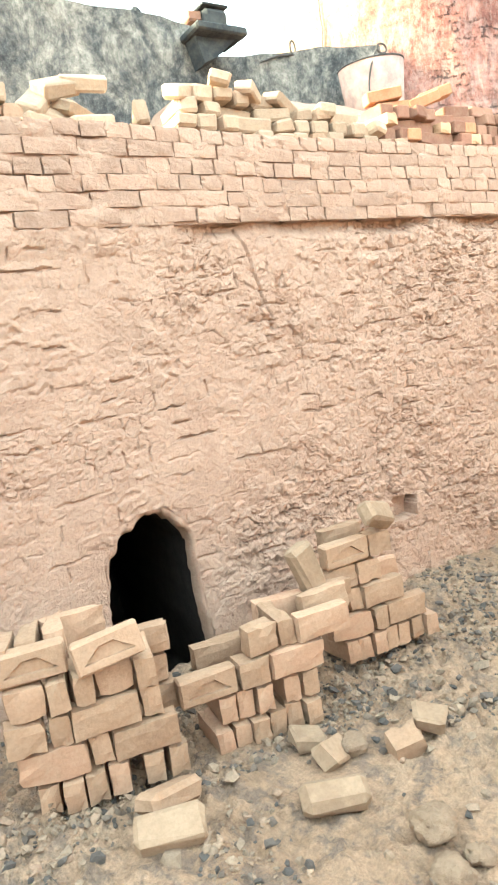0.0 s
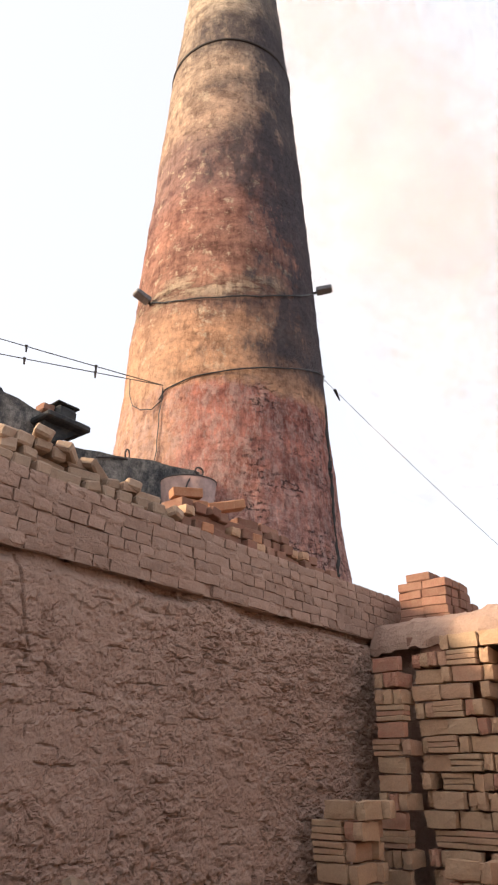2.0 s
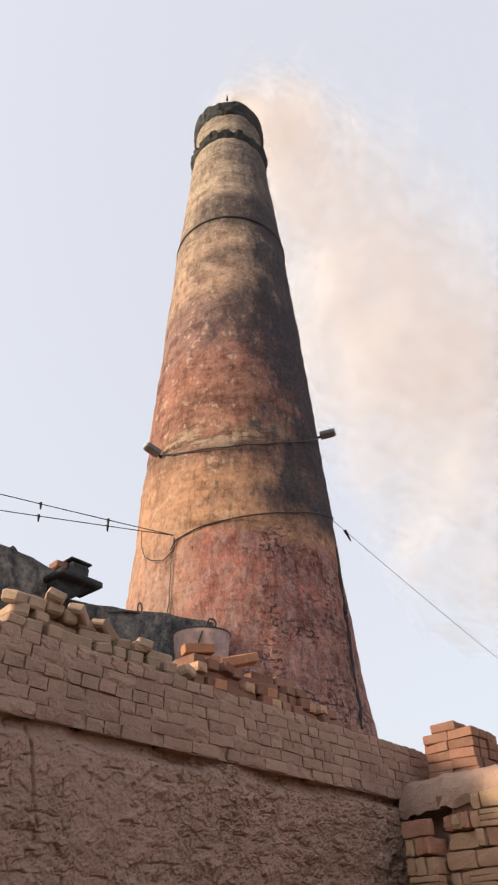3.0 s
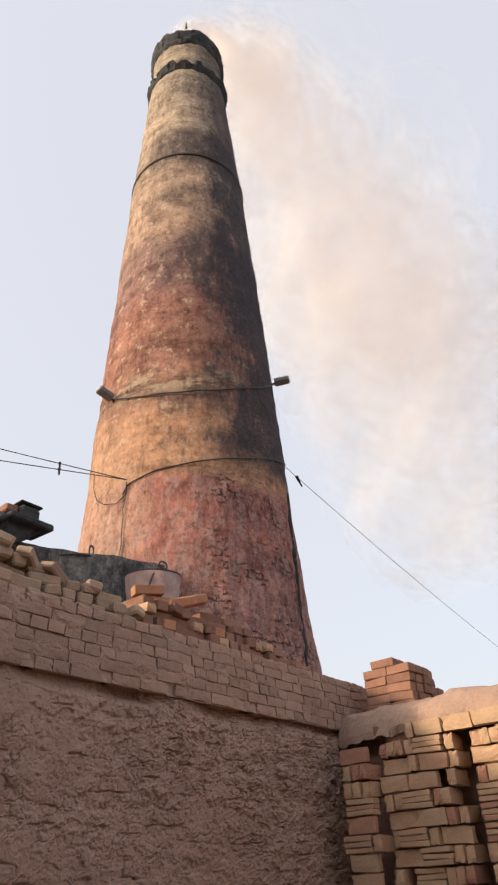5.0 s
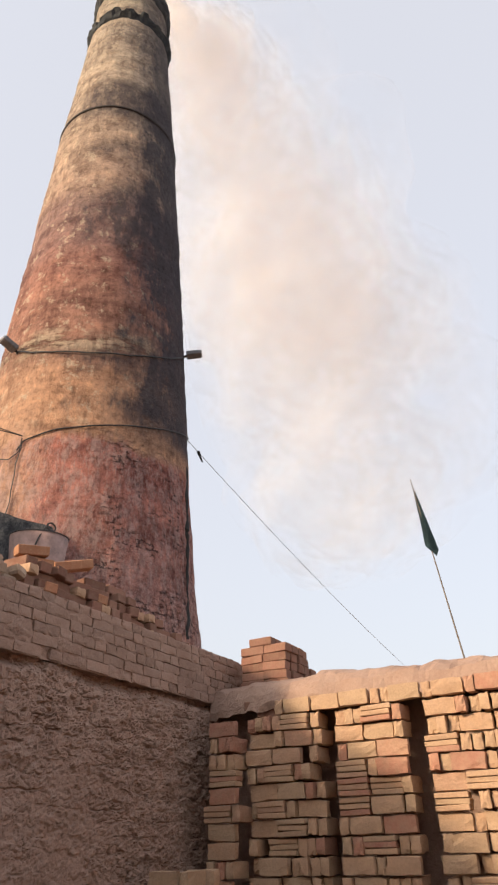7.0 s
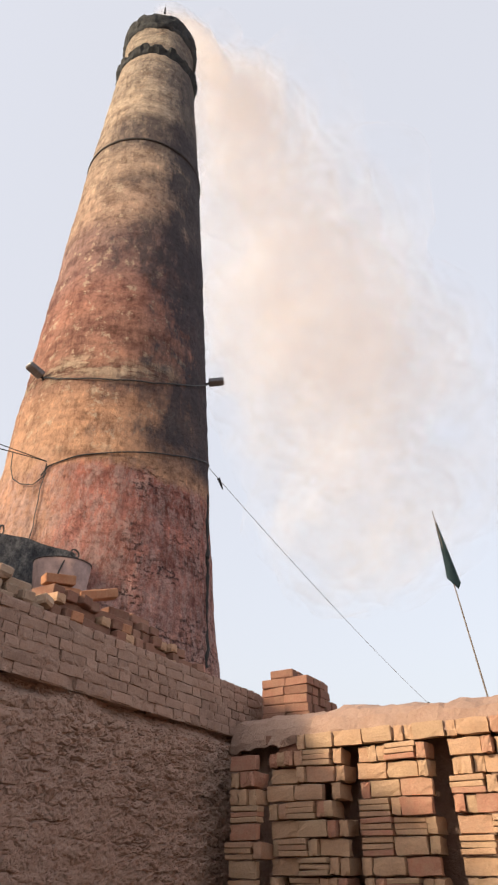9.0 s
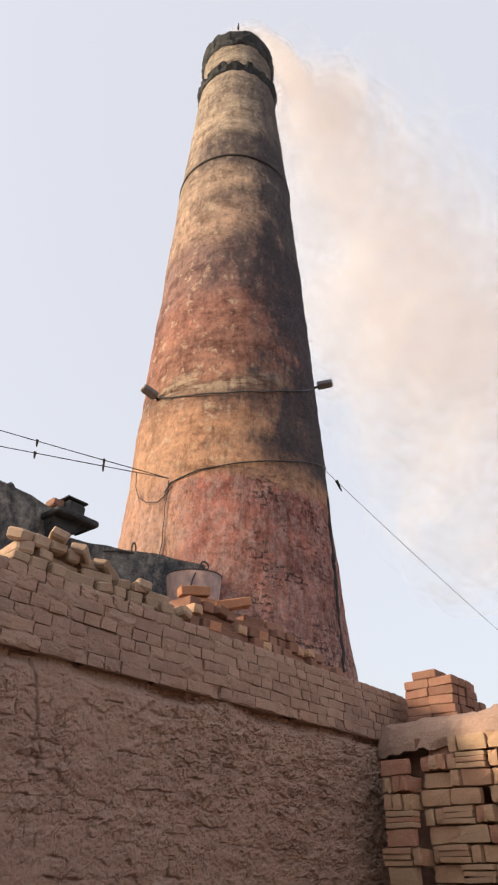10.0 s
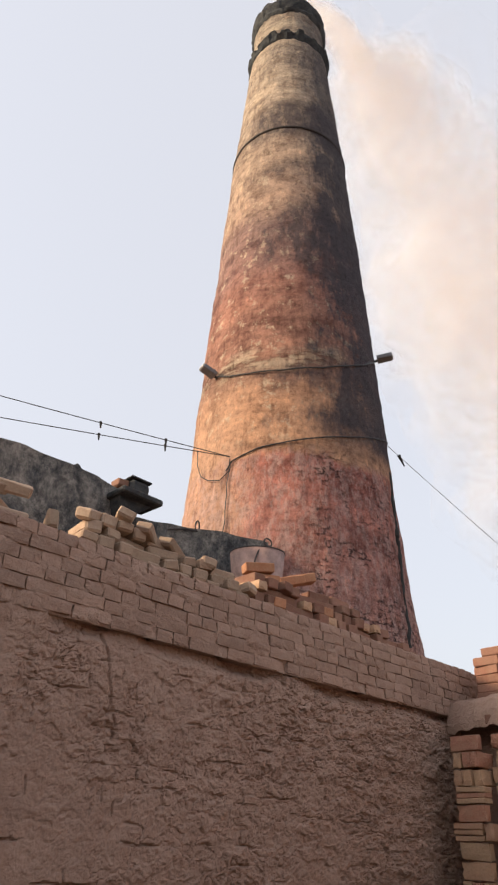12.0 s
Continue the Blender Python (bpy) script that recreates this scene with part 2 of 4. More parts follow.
def stained_plaster():
    m, n, l, b = material("mould-stained plaster")
    pos = coords(n, True)
    runs = n.new("ShaderNodeMapping")
    runs.inputs["Scale"].default_value = (1.0, 1.0, 0.7)
    l.new(pos, runs.inputs["Vector"])
    col = ramp(n, l, noise_node(n, l, runs.outputs[0], 3.4, 12.0, 0.8, 0.3), [(0.4, (0.03, 0.033, 0.038)), (0.47, (0.09, 0.09, 0.09)), (0.5, (0.13, 0.125, 0.115)), (0.57, (0.23, 0.215, 0.195)), (0.68, (0.38, 0.36, 0.32))])
    col = mix(n, l, 1.0, col, ramp(n, l, noise_node(n, l, pos, 13.0, 8.0, 0.75), [(0.35, (0.45, 0.46, 0.47)), (0.6, (1.1, 1.1, 1.1))]), "MULTIPLY")
    l.new(col, b.inputs["Base Color"])
    b.inputs["Roughness"].default_value = 0.92
    bump(n, l, b, noise_node(n, l, pos, 18.0, 8.0, 0.7), 0.8, 0.02)
    return m


def plain(name, color, rough=0.6, metal=0.0, var=0.35, scale=25.0):
    m, n, l, b = material(name)
    pos = coords(n)
    c = mix(n, l, 1.0, color, ramp(n, l, noise_node(n, l, pos, scale, 6.0, 0.7), [(0.3, (1 - var,) * 3), (0.65, (1 + var * 0.4,) * 3)]), "MULTIPLY")
    l.new(c, b.inputs["Base Color"])
    b.inputs["Roughness"].default_value = rough
    b.inputs["Metallic"].default_value = metal
    return m


def smoke_material():
    m, n, l, b = material("white kiln smoke")
    pos = coords(n)
    dif = n.new("ShaderNodeBsdfDiffuse")
    tra = n.new("ShaderNodeBsdfTranslucent")
    clear = n.new("ShaderNodeBsdfTransparent")
    for s in (dif, tra):
        s.inputs["Color"].default_value = (0.88, 0.86, 0.86, 1)
    a = n.new("ShaderNodeMixShader")
    a.inputs[0].default_value = 0.55
    l.new(dif.outputs[0], a.inputs[1])
    l.new(tra.outputs[0], a.inputs[2])
    c = n.new("ShaderNodeMixShader")
    l.new(span(n, l, noise_node(n, l, pos, 0.42, 1.0, 0.4), 0.38, 0.72, 0.0, 0.052), c.inputs[0])
    l.new(clear.outputs[0], c.inputs[1])
    l.new(a.outputs[0], c.inputs[2])
    l.new(c.outputs[0], n["Material Output"].inputs["Surface"])
    return m


M_GROUND, M_RUBBLE, M_CHIMNEY, M_PLASTER, M_SMOKE = ground_material(), rubble_material(), chimney_material(), stained_plaster(), smoke_material()
M_DARKIRON = plain("rusty dark iron", (0.06, 0.055, 0.055), 0.7, 0.3)
M_CABLE = plain("black cable", (0.03, 0.03, 0.032), 0.6)
M_BUCKET = plain("dusty galvanised steel", (0.36, 0.24, 0.21), 0.7, 0.1, 0.4, 8.0)
M_LAMP = plain("grey floodlight casing", (0.16, 0.16, 0.17), 0.5, 0.4)
M_GLASS = plain("floodlight glass", (0.5, 0.5, 0.48), 0.15)
M_FLAG = plain("dark green flag cloth", (0.022, 0.05, 0.06), 0.9)
M_POLE = plain("bamboo pole", (0.15, 0.125, 0.105), 0.8)
M_CLEFT_SHADE = plain("cleft shade black", (0.03, 0.028, 0.027), 0.95)

# ---- mesh helpers ----


def link(name, bm, mat, smooth=False):
    me = bpy.data.meshes.new(name)
    bm.to_mesh(me)
    bm.free()
    if mat:
        me.materials.append(mat)
    if smooth:
        for p in me.polygons:
            p.use_smooth = True
    return me


def part(name, data, mat, parent, label="", m=None, smooth=False):
    me = data if isinstance(data, bpy.types.Mesh) else link(name, data, mat, smooth)
    ob = new(name, me)
    ob.parent = parent
    if m is not None:
        ob.matrix_basis = m
    if label:
        tagged(ob, label)
    return ob


def thing(name, label, category, m=None, group="", kind="", data=None):
    ob = tagged(new(name, data), label, category, group, kind)
    if m is not None:
        ob.matrix_basis = m
    return ob


def box_bm(sx, sy, sz, bev=0.006, jit=0.0, rng=random, centre=(0, 0, 0)):
    bm = bmesh.new()
    bmesh.ops.create_cube(bm, size=1)
    for v in bm.verts:
        v.co = Vector((v.co.x * sx + centre[0] + rng.uniform(-jit, jit), v.co.y * sy + centre[1] + rng.uniform(-jit, jit), v.co.z * sz + centre[2] + rng.uniform(-jit, jit)))
    if bev:
        bmesh.ops.bevel(bm, geom=bm.edges[:], offset=bev, segments=1, affect="EDGES")
        for v in bm.verts:
            v.co += Vector((rng.uniform(-1, 1), rng.uniform(-1, 1), rng.uniform(-1, 1))) * jit * 0.5
    return bm


def tube_bm(points, r, sides=8, closed=False):
    """A tube along a line of points."""
    bm = bmesh.new()
    pts = [Vector(p) for p in points]
    rings = []
    for i, p in enumerate(pts):
        if closed:
            d = pts[(i + 1) % len(pts)] - pts[i - 1]
        else:
            d = pts[min(i + 1, len(pts) - 1)] - pts[max(i - 1, 0)]
        q = d.normalized().to_track_quat("Z", "Y")
        rr = r[i] if isinstance(r, (list, tuple)) else r
        rings.append([bm.verts.new(p + q @ Vector((rr * math.cos(2 * math.pi * k / sides), rr * math.sin(2 * math.pi * k / sides), 0))) for k in range(sides)])
    for i in range(len(rings) if closed else len(rings) - 1):
        a, b2 = rings[i], rings[(i + 1) % len(rings)]
        for k in range(sides):
            bm.faces.new((a[k], a[(k + 1) % sides], b2[(k + 1) % sides], b2[k]))
    if not closed:
        bm.faces.new(rings[0][::-1])
        bm.faces.new(rings[-1])
    return bm


def lathe_bm(profile, sides=48, centre=(0, 0)):
    bm = bmesh.new()
    rings = []
    for r, z in profile:
        rings.append([bm.verts.new((centre[0] + r * math.cos(2 * math.pi * k / sides), centre[1] + r * math.sin(2 * math.pi * k / sides), z)) for k in range(sides)])
    for a, b2 in zip(rings, rings[1:]):
        for k in range(sides):
            bm.faces.new((a[k], a[(k + 1) % sides], b2[(k + 1) % sides], b2[k]))
    return bm


# bricks: L long, W deep, H thick; the mesh lies flat with its length along x
L, W, H = 0.232, 0.112, 0.073
BR = random.Random(7)


def brick_mesh(mat, sx, sy, sz, frog=False, bev=0.006, jit=0.004):
    bm = box_bm(sx, sy, sz, bev, jit, BR)
    if frog:
        top = max(bm.faces, key=lambda f: f.calc_center_median().z)
        bmesh.ops.inset_region(bm, faces=[top], thickness=0.02, depth=0)
        c = top.calc_center_median()
        vs = list(top.verts)
        for v in vs:
            d = v.co - c
            v.co.x = c.x + d.x * (0.95 if d.y < 0 else 0.28)
            v.co.y = c.y + d.y * 0.75
        bmesh.ops.inset_region(bm, faces=[top], thickness=0.006, depth=-0.014)
    return link("brick", bm, mat)


def worn_brick(mat, sx, sy, sz, k, cuts=3, wear=0.004, warp=0.0028):
    """A brick with chipped arrises and a hollowed, uneven face."""
    bm = bmesh.new()
    bmesh.ops.create_cube(bm, size=1)
    bmesh.ops.subdivide_edges(bm, edges=bm.edges[:], cuts=cuts, use_grid_fill=True)
    o = Vector((k * 3.7, k * 1.9, k * 0.7))
    for v in bm.verts:
        rim = sorted((abs(v.co.x), abs(v.co.y), abs(v.co.z)))
        chip = wear * max(0.0, 0.7 + 1.6 * noise.noise(v.co * 5 + o)) if rim[1] > 0.49 else 0.0
        p = Vector((v.co.x * sx, v.co.y * sy, v.co.z * sz))
        v.co = p - Vector((math.copysign(chip, p.x), math.copysign(chip, p.y), math.copysign(chip * 0.7, p.z))) + Vector((noise.noise(p * 14 + o), 1.3 * noise.noise(p * 17 - o), noise.noise(p * 15 + o * 2))) * warp
    return link("brick", bm, mat)


def variants(mat, sx, sy, sz, k=5, frog=False, bev=0.006, jit=0.004):
    return [brick_mesh(mat, sx, sy, sz, frog, bev, jit) for _ in range(k)]


RAW, RAW_FROG = [worn_brick(M_RAW, L, W, H, 50 + k, 2, 0.007, 0.005) for k in range(10)], variants(M_RAW, L, W, H, 3, True, 0.009, 0.004)
FIRED, FIRED_TILE = [worn_brick(M_FIRED, L, W, H, 70 + k, 2, 0.007, 0.005) for k in range(12)], variants(M_FIRED, L, W, 0.035, 4, False, 0.004, 0.002)
PALE, ORANGE, RED = variants(M_PALE, L, W, H, 4, False, 0.016, 0.01), variants(M_ORANGE, L, W, H, 3), variants(M_RED, L, W, H, 3)
WORN = [variants(M_PALE, L, W, H, 2, False, 0.022, 0.008)[0], variants(M_RAW, L, W, H, 2, False, 0.02, 0.008)[0]]
M_CREAM = clay("cream dusty brick", (0.31, 0.225, 0.165), (0.37, 0.275, 0.2), (0.42, 0.32, 0.24), dust=(0.3, 0.19, 0.135), dust_amount=0.35, bumpy=0.9, dist=0.006)
CREAM = variants(M_CREAM, L, W, H, 5, False, 0.012, 0.008)
BAT = [worn_brick(M_RAW, 0.13, W, H + 0.03, 90 + k, 2, 0.008, 0.006) for k in range(4)]
HALF = variants(M_PALE, L * 0.55, W, H, 3, False, 0.012, 0.012)

# ---- ground ----
BASE = -0.13


def ground_z(x, y):
    z = BASE - 0.085 * (min(max(x, -3), 5) + 0.5)
    z += 0.05 * (noise.noise(Vector((x * 0.9, y * 0.9, 0.3)))) + 0.025 * noise.noise(Vector((x * 3.1, y * 3.1, 1.7))) + 0.012 * noise.noise(Vector((x * 9, y * 9, 5.1)))
    crumb = max(0.0, min(1.0, 0.55 + 1.6 * noise.noise(Vector((x * 1.8, y * 1.8, 9.3))) + 0.5 * (y > -0.95)))
    z += crumb * (0.05 * noise.noise(Vector((x * 17, y * 17, 2.1))) + 0.034 * noise.noise(Vector((x * 31, y * 31, 6.1))))
    if y > 0.1 and -1.0 < x < 1.6:
        z -= 0.55
    if y > -1.2 and x > 1.0:
        z += 0.13 * max(0.0, min(1.0, (y + 1.0) / 0.9)) * min(1.0, (x - 1.0) / 0.8)
    return z


def build_ground():
    xs = [-900, -200, -60, -25, -12, -8, -6, -4.5, -3.6] + [-3.0 + 0.018 * i for i in range(440)] + [5.2, 6, 7, 9, 13, 25, 60, 200, 900]
    ys = [-900, -200, -60, -25, -12, -8, -6, -4.5, -3.5] + [-3.0 + 0.018 * i for i in range(171)] + [0.3, 0.8, 2, 4, 8, 14, 25, 60, 200, 900]
    verts = [(x, y, ground_z(x, y) if abs(x) < 8 and abs(y) < 6 else BASE - 0.3) for y in ys for x in xs]
    nx = len(xs)
    faces = [(j * nx + i, j * nx + i + 1, (j + 1) * nx + i + 1, (j + 1) * nx + i) for j in range(len(ys) - 1) for i in range(nx - 1)]
    me = bpy.data.meshes.new("ground")
    me.from_pydata(verts, [], faces)
    me.materials.append(M_GROUND)
    for p in me.polygons:
        p.use_smooth = True
    thing("ground", "dusty clay ground strewn with ash and brick dust", "ground", kind="structure", data=me)


build_ground()

# ---- kiln wall ----
TOP = 2.37
CRACK = 1.91
HOLE = [(0.29, 0.6), (0.17, 0.59), (0.07, 0.53), (-0.01, 0.43), (-0.03, 0.27), (-0.045, 0.1), (-0.06, -0.45), (0.47, -0.45), (0.445, -0.1), (0.43, 0.08), (0.42, 0.27), (0.425, 0.42), (0.385, 0.5)]
COURSE = 0.0845


def inside(x, z, poly):
    c = False
    for i in range(len(poly)):
        (x1, z1), (x2, z2) = poly[i - 1], poly[i]
        if (z1 > z) != (z2 > z) and x < (x2 - x1) * (z - z1) / (z2 - z1) + x1:
            c = not c
    return c


def wall_relief(x, z):
    """How far the daubed face stands out: daub over courses, thin broken joints, flaked patches."""
    nz = lambda fx, fz, k: noise.noise(Vector((x * fx, z * fz, k)))
    wx, wz = x + 0.03 * nz(6, 6, 2.2) + 0.006 * nz(40, 40, 3.1), z + 0.02 * nz(4, 3, 7.7) + 0.012 * nz(17, 11, 1.7) + 0.005 * nz(44, 40, 5.4)
    row = math.floor(wz / COURSE)
    off = 0.5 * (row % 2) + 0.2 * noise.noise(Vector((row * 3.7, 0.5, 0.1)))
    col = math.floor(wx / 0.14 + off)
    dz = abs((wz / COURSE + 0.5) % 1.0 - 0.5) * COURSE
    dx = abs((wx / 0.14 + off + 0.5) % 1.0 - 0.5) * 0.14
    cell = noise.noise(Vector((row * 5.3 + 0.7, col * 3.1, 4.0)))
    rough = max(0.0, min(1.0, 0.25 + 0.3 * (x - 0.8) + 0.9 * nz(1.3, 1.5, 2.0)))
    if x < -0.4:
        rough = max(rough, min(1.0, (-0.4 - x) * 0.8))
    gate = max(0.0, min(1.0, 3.4 * nz(5.1, 7.0, 5.0) - 0.6 + 0.5 * rough + 1.4 * nz(15, 15, 3.3)))
    gate2 = max(0.0, min(1.0, 3.4 * nz(7.1, 5.0, 9.0) - 0.75 + 0.4 * rough + 1.4 * nz(14, 16, 8.3)))
    wide = 0.0075 * (1 + 0.9 * nz(26, 26, 2.0))
    d = -0.022 * max(0.0, 1 - dz / wide) ** 0.7 * gate - 0.014 * max(0.0, 1 - dx / (wide * 0.85)) ** 0.7 * gate2
    # hairline cracks in the daub
    c1 = abs(nz(7.0, 8.0, 11.0) + 0.25 * nz(23, 23, 1.0))
    d -= 0.012 * rough * max(0.0, 1 - c1 / 0.03) * max(0.0, min(1.0, 3.0 * nz(3.0, 4.0, 13.0) - 0.2 + 0.3 * rough))
    # flakes: thin shells of daub with a sharp lower lip
    flake = nz(10, 15, 21.0) + 0.45 * nz(27, 34, 22.0)
    d += 0.0055 * max(-1.0, min(1.0, flake * 9)) * max(0.0, min(1.0, 2.4 * nz(2.6, 2.6, 23.0) + 0.7 * rough))
    d += 0.008 * cell * (0.25 + 0.7 * rough)
    # eroded chunks: each cell stands at its own depth, with crevices between
    q = Vector((x * 13 + 0.9 * nz(9, 9, 51.0) + 0.35 * nz(31, 31, 52.0), z * 19 + 0.9 * nz(9, 9, 53.0) + 0.35 * nz(31, 31, 54.0), 2.0))
    dist, spots = noise.voronoi(q)
    chunk = noise.noise(spots[0] * 3.7)
    d += (0.003 + 0.017 * rough) * chunk - (0.002 + 0.017 * rough) * max(0.0, 1 - (dist[1] - dist[0]) / 0.13) * max(0.0, min(1.0, 0.5 + 2.2 * nz(6, 6, 61.0)))
    n1, n2, n3, n4 = nz(8, 9, 0.2), nz(21, 24, 3.2), nz(47, 50, 6.2), nz(13, 14, 16.2)
    d += 0.005 * n1 + 0.0015 * n3 + 0.002 * n2 + (0.008 * n1 + 0.007 * n2 + 0.006 * n4 + 0.006 * n3 + 0.004 * nz(95, 95, 71.0)) * rough - 0.012 * max(0.0, min(1.0, 4.0 * (nz(17, 21, 41.0) + 0.4 * nz(41, 45, 42.0)) - 1.3)) * (0.25 + rough)
    d += 0.025 * nz(1.1, 1.1, 8.0)
    near = max(abs(x - 0.2) / 0.36, abs(z - 0.15) / 0.55)
    d *= max(0.6, min(1.0, (near - 0.9) / 0.5))
    if x > 0.6 and z > CRACK - 0.16:
        d -= 0.075 * min(1.0, (x - 0.6) / 0.3) * max(0.0, min(1.0, 1 - (CRACK - z) / (0.07 + 0.05 * noise.noise(Vector((x * 5, 0, 3)))))) * max(0.0, 0.75 + 1.1 * noise.noise(Vector((x * 2.2, 0, 5))))
    elif z > CRACK - 0.1:
        d += 0.016 * min(1.0, (z - CRACK + 0.1) / 0.08) * (1 + 0.8 * nz(12, 12, 31.0))
    # a crack that runs down from the band
    cxk = 0.96 + 0.25 * (1.92 - z) + 0.05 * noise.noise(Vector((0, z * 7, 0))) + 0.015 * noise.noise(Vector((0, z * 25, 0)))
    if 1.4 < z < 1.92:
        d -= 0.02 * max(0.0, 1 - abs(x - cxk) / (0.011 + 0.006 * noise.noise(Vector((2, z * 15, 0)))))
    return d


def build_kiln_wall():
    wall = thing("wall_kiln", "mud-daubed brick kiln wall with a bricked upper band", "wall", kind="structure")
    xs = [-2.0 + 0.0115 * i for i in range(61)] + [-1.3 + 0.0065 * i for i in range(600)] + [2.6 + 0.0105 * i for i in range(239)]
    zs = [-0.75 + 0.02 * i for i in range(23)] + [-0.29 + 0.0065 * i for i in range(345)]
    zs = [z for z in zs if z < CRACK + 0.045]
    idx, verts, faces = {}, [], []
    hole = [(x + (x - 0.2) * 0.1, z + (z - 0.1) * 0.1) for x, z in HOLE]
    niche = [(1.78, 0.16), (1.79, 0.3), (1.99, 0.285), (1.98, 0.15)]
    rough = lambda x, z: (x + 0.02 * noise.noise(Vector((x * 9, z * 9, 1))), z + 0.02 * noise.noise(Vector((x * 9, z * 9, 4))))
    keep = [[not inside(*rough(x, z), hole) for x in xs] for z in zs]
    for j, z in enumerate(zs):
        for i, x in enumerate(xs):
            y = -0.0 - wall_relief(x, z)
            if inside(*rough(x, z), niche):
                y = 0.1
            dist = 0.06 * max(0, 1 - abs(x - 0.2) / 0.5) * max(0, 1 - abs(z - 0.2) / 0.5)
            verts.append((x, y + dist * 0.3, z))
    nx = len(xs)
    for j in range(len(zs) - 1):
        for i in range(nx - 1):
            if keep[j][i] or keep[j][i + 1] or keep[j + 1][i] or keep[j + 1][i + 1]:
                faces.append((j * nx + i, j * nx + i + 1, (j + 1) * nx + i + 1, (j + 1) * nx + i))
    me = bpy.data.meshes.new("daubed_face")
    me.from_pydata(verts, [], faces)
    me.materials.append(M_MUD)
    part("daubed_face", me, None, wall, "uneven mud daub over eroded brick courses")
    # rounded lip of the stoke hole and the walls of a deep passage
    def hole_rings(steps, name, mat, label):
        bm = bmesh.new()
        fine = []
        for i in range(len(HOLE)):
            (x1, z1), (x2, z2) = HOLE[i - 1], HOLE[i]
            fine += [(x1 + (x2 - x1) * k / 6, z1 + (z2 - z1) * k / 6) for k in range(6)]
        rings = []
        for depth, grow in steps:
            ring = []
            for x, z in fine:
                o = Vector((x * 9, z * 9, depth * 5))
                w = 0.02 * noise.noise(o) + 0.016 * noise.noise(o * 3) + 0.008 * noise.noise(o * 7)
                ring.append(bm.verts.new((x + (x - 0.2) * (grow + w * 3) + 0.1 * max(0.0, depth), depth + 0.6 * w, z + (z - 0.1) * (grow + w * 2))))
            rings.append(ring)
        for a, b2 in zip(rings, rings[1:]):
            for k in range(len(a)):
                bm.faces.new((a[k], b2[k], b2[(k + 1) % len(a)], a[(k + 1) % len(a)]))
        if steps[-1][0] > 1:
            bm.faces.new(rings[-1])
        part(name, bm, mat, wall, label, smooth=True)
    hole_rings(((0.06, 0.2), (0.03, 0.14), (0.016, 0.08), (0.014, 0.04), (0.035, 0.01), (0.12, 0.0)), "lip", M_MUD, "ragged mud lip of the stoke hole")
    hole_rings(((0.12, 0.0), (0.3, 0.0), (0.8, 0.06), (1.8, 0.12)), "passage", M_BLACKCLAY, "near-black passage behind the stoke hole")
    # core behind the faces, on either side of and above the hole
    for cx, cz, sx, sz in ((-2.0, 0.75, 3.4, 2.9), (2.95, 0.75, 4.3, 2.9), (0.25, 1.5, 1.1, 1.4)):
        part("core", box_bm(sx, 1.6, sz, 0.02, 0, BR, (cx, 0.92, cz)), M_MUD, wall)
    # top band: header and stretcher courses, each brick a piece
    heads, stretch = [worn_brick(M_WALL_BRICK, 0.1195, W, 0.0705, k) for k in range(16)], [worn_brick(M_WALL_BRICK, L + 0.0035, W, 0.0705, 20 + k) for k in range(16)]
    rng = random.Random(3)
    z = CRACK + 0.03
    for c in range(6):
        kind = ["mix", "S", "H", "H", "S", "H"][c]
        x = -1.9 + rng.uniform(-0.1, 0.0)
        while x < 4.95:
            if c == 0 and rng.random() < 0.07:
                x += 0.08
                continue
            head = kind == "H" or (kind == "mix" and rng.random() < 0.5)
            if rng.random() < 0.1:
                head = not head
            w = 0.123 if head else 0.24
            sag = 0.02 * noise.noise(Vector((x * 0.9, c * 0.3, 0.0))) + 0.006 * noise.noise(Vector((x * 4.0, c * 1.3, 3.0))) + (rng.uniform(-0.012, 0.006) if c == 0 else 0.0)
            m = pose(x + w / 2, W / 2 - 0.015 - rng.uniform(-0.004, 0.004), z + 0.04 + sag, rng.uniform(-0.6, 0.6), rng.uniform(-1.4, 1.4), rng.uniform(-0.5, 0.5))
            part("brick", rng.choice(heads if head else stretch), None, wall, m=m)
            x += w
        z += 0.0735
    return wall


M_BLACKCLAY = clay("near-black clay", (0.014, 0.013, 0.014), (0.024, 0.021, 0.021), (0.04, 0.034, 0.032), 40.0, False, dust=(0.05, 0.042, 0.038), dust_amount=0.3)
build_kiln_wall()


def mortar_sheet(name, x0, x1, y, z0, z1, mat, parent, step=0.02, amp=0.012):
    nx, nz = int((x1 - x0) / step) + 1, max(2, int((z1 - z0) / step) + 1)
    verts = [(x0 + (x1 - x0) * i / (nx - 1), y - amp * noise.noise(Vector((i * step * 7, j * step * 11, 7.0))) - 0.3 * amp * noise.noise(Vector((i * step * 31, j * step * 31, 2.0))), z0 + (z1 - z0) * j / (nz - 1)) for j in range(nz) for i in range(nx)]
    faces = [(j * nx + i, j * nx + i + 1, (j + 1) * nx + i + 1, (j + 1) * nx + i) for j in range(nz - 1) for i in range(nx - 1)]
    me = bpy.data.meshes.new(name)
    me.from_pydata(verts, [], faces)
    me.materials.append(mat)
    return part(name, me, None, parent)


mortar_sheet("mortar", -3.4, 5.1, -0.003, CRACK + 0.03, TOP + 0.005, M_MUD, bpy.data.objects["wall_kiln"], 0.014, 0.026)


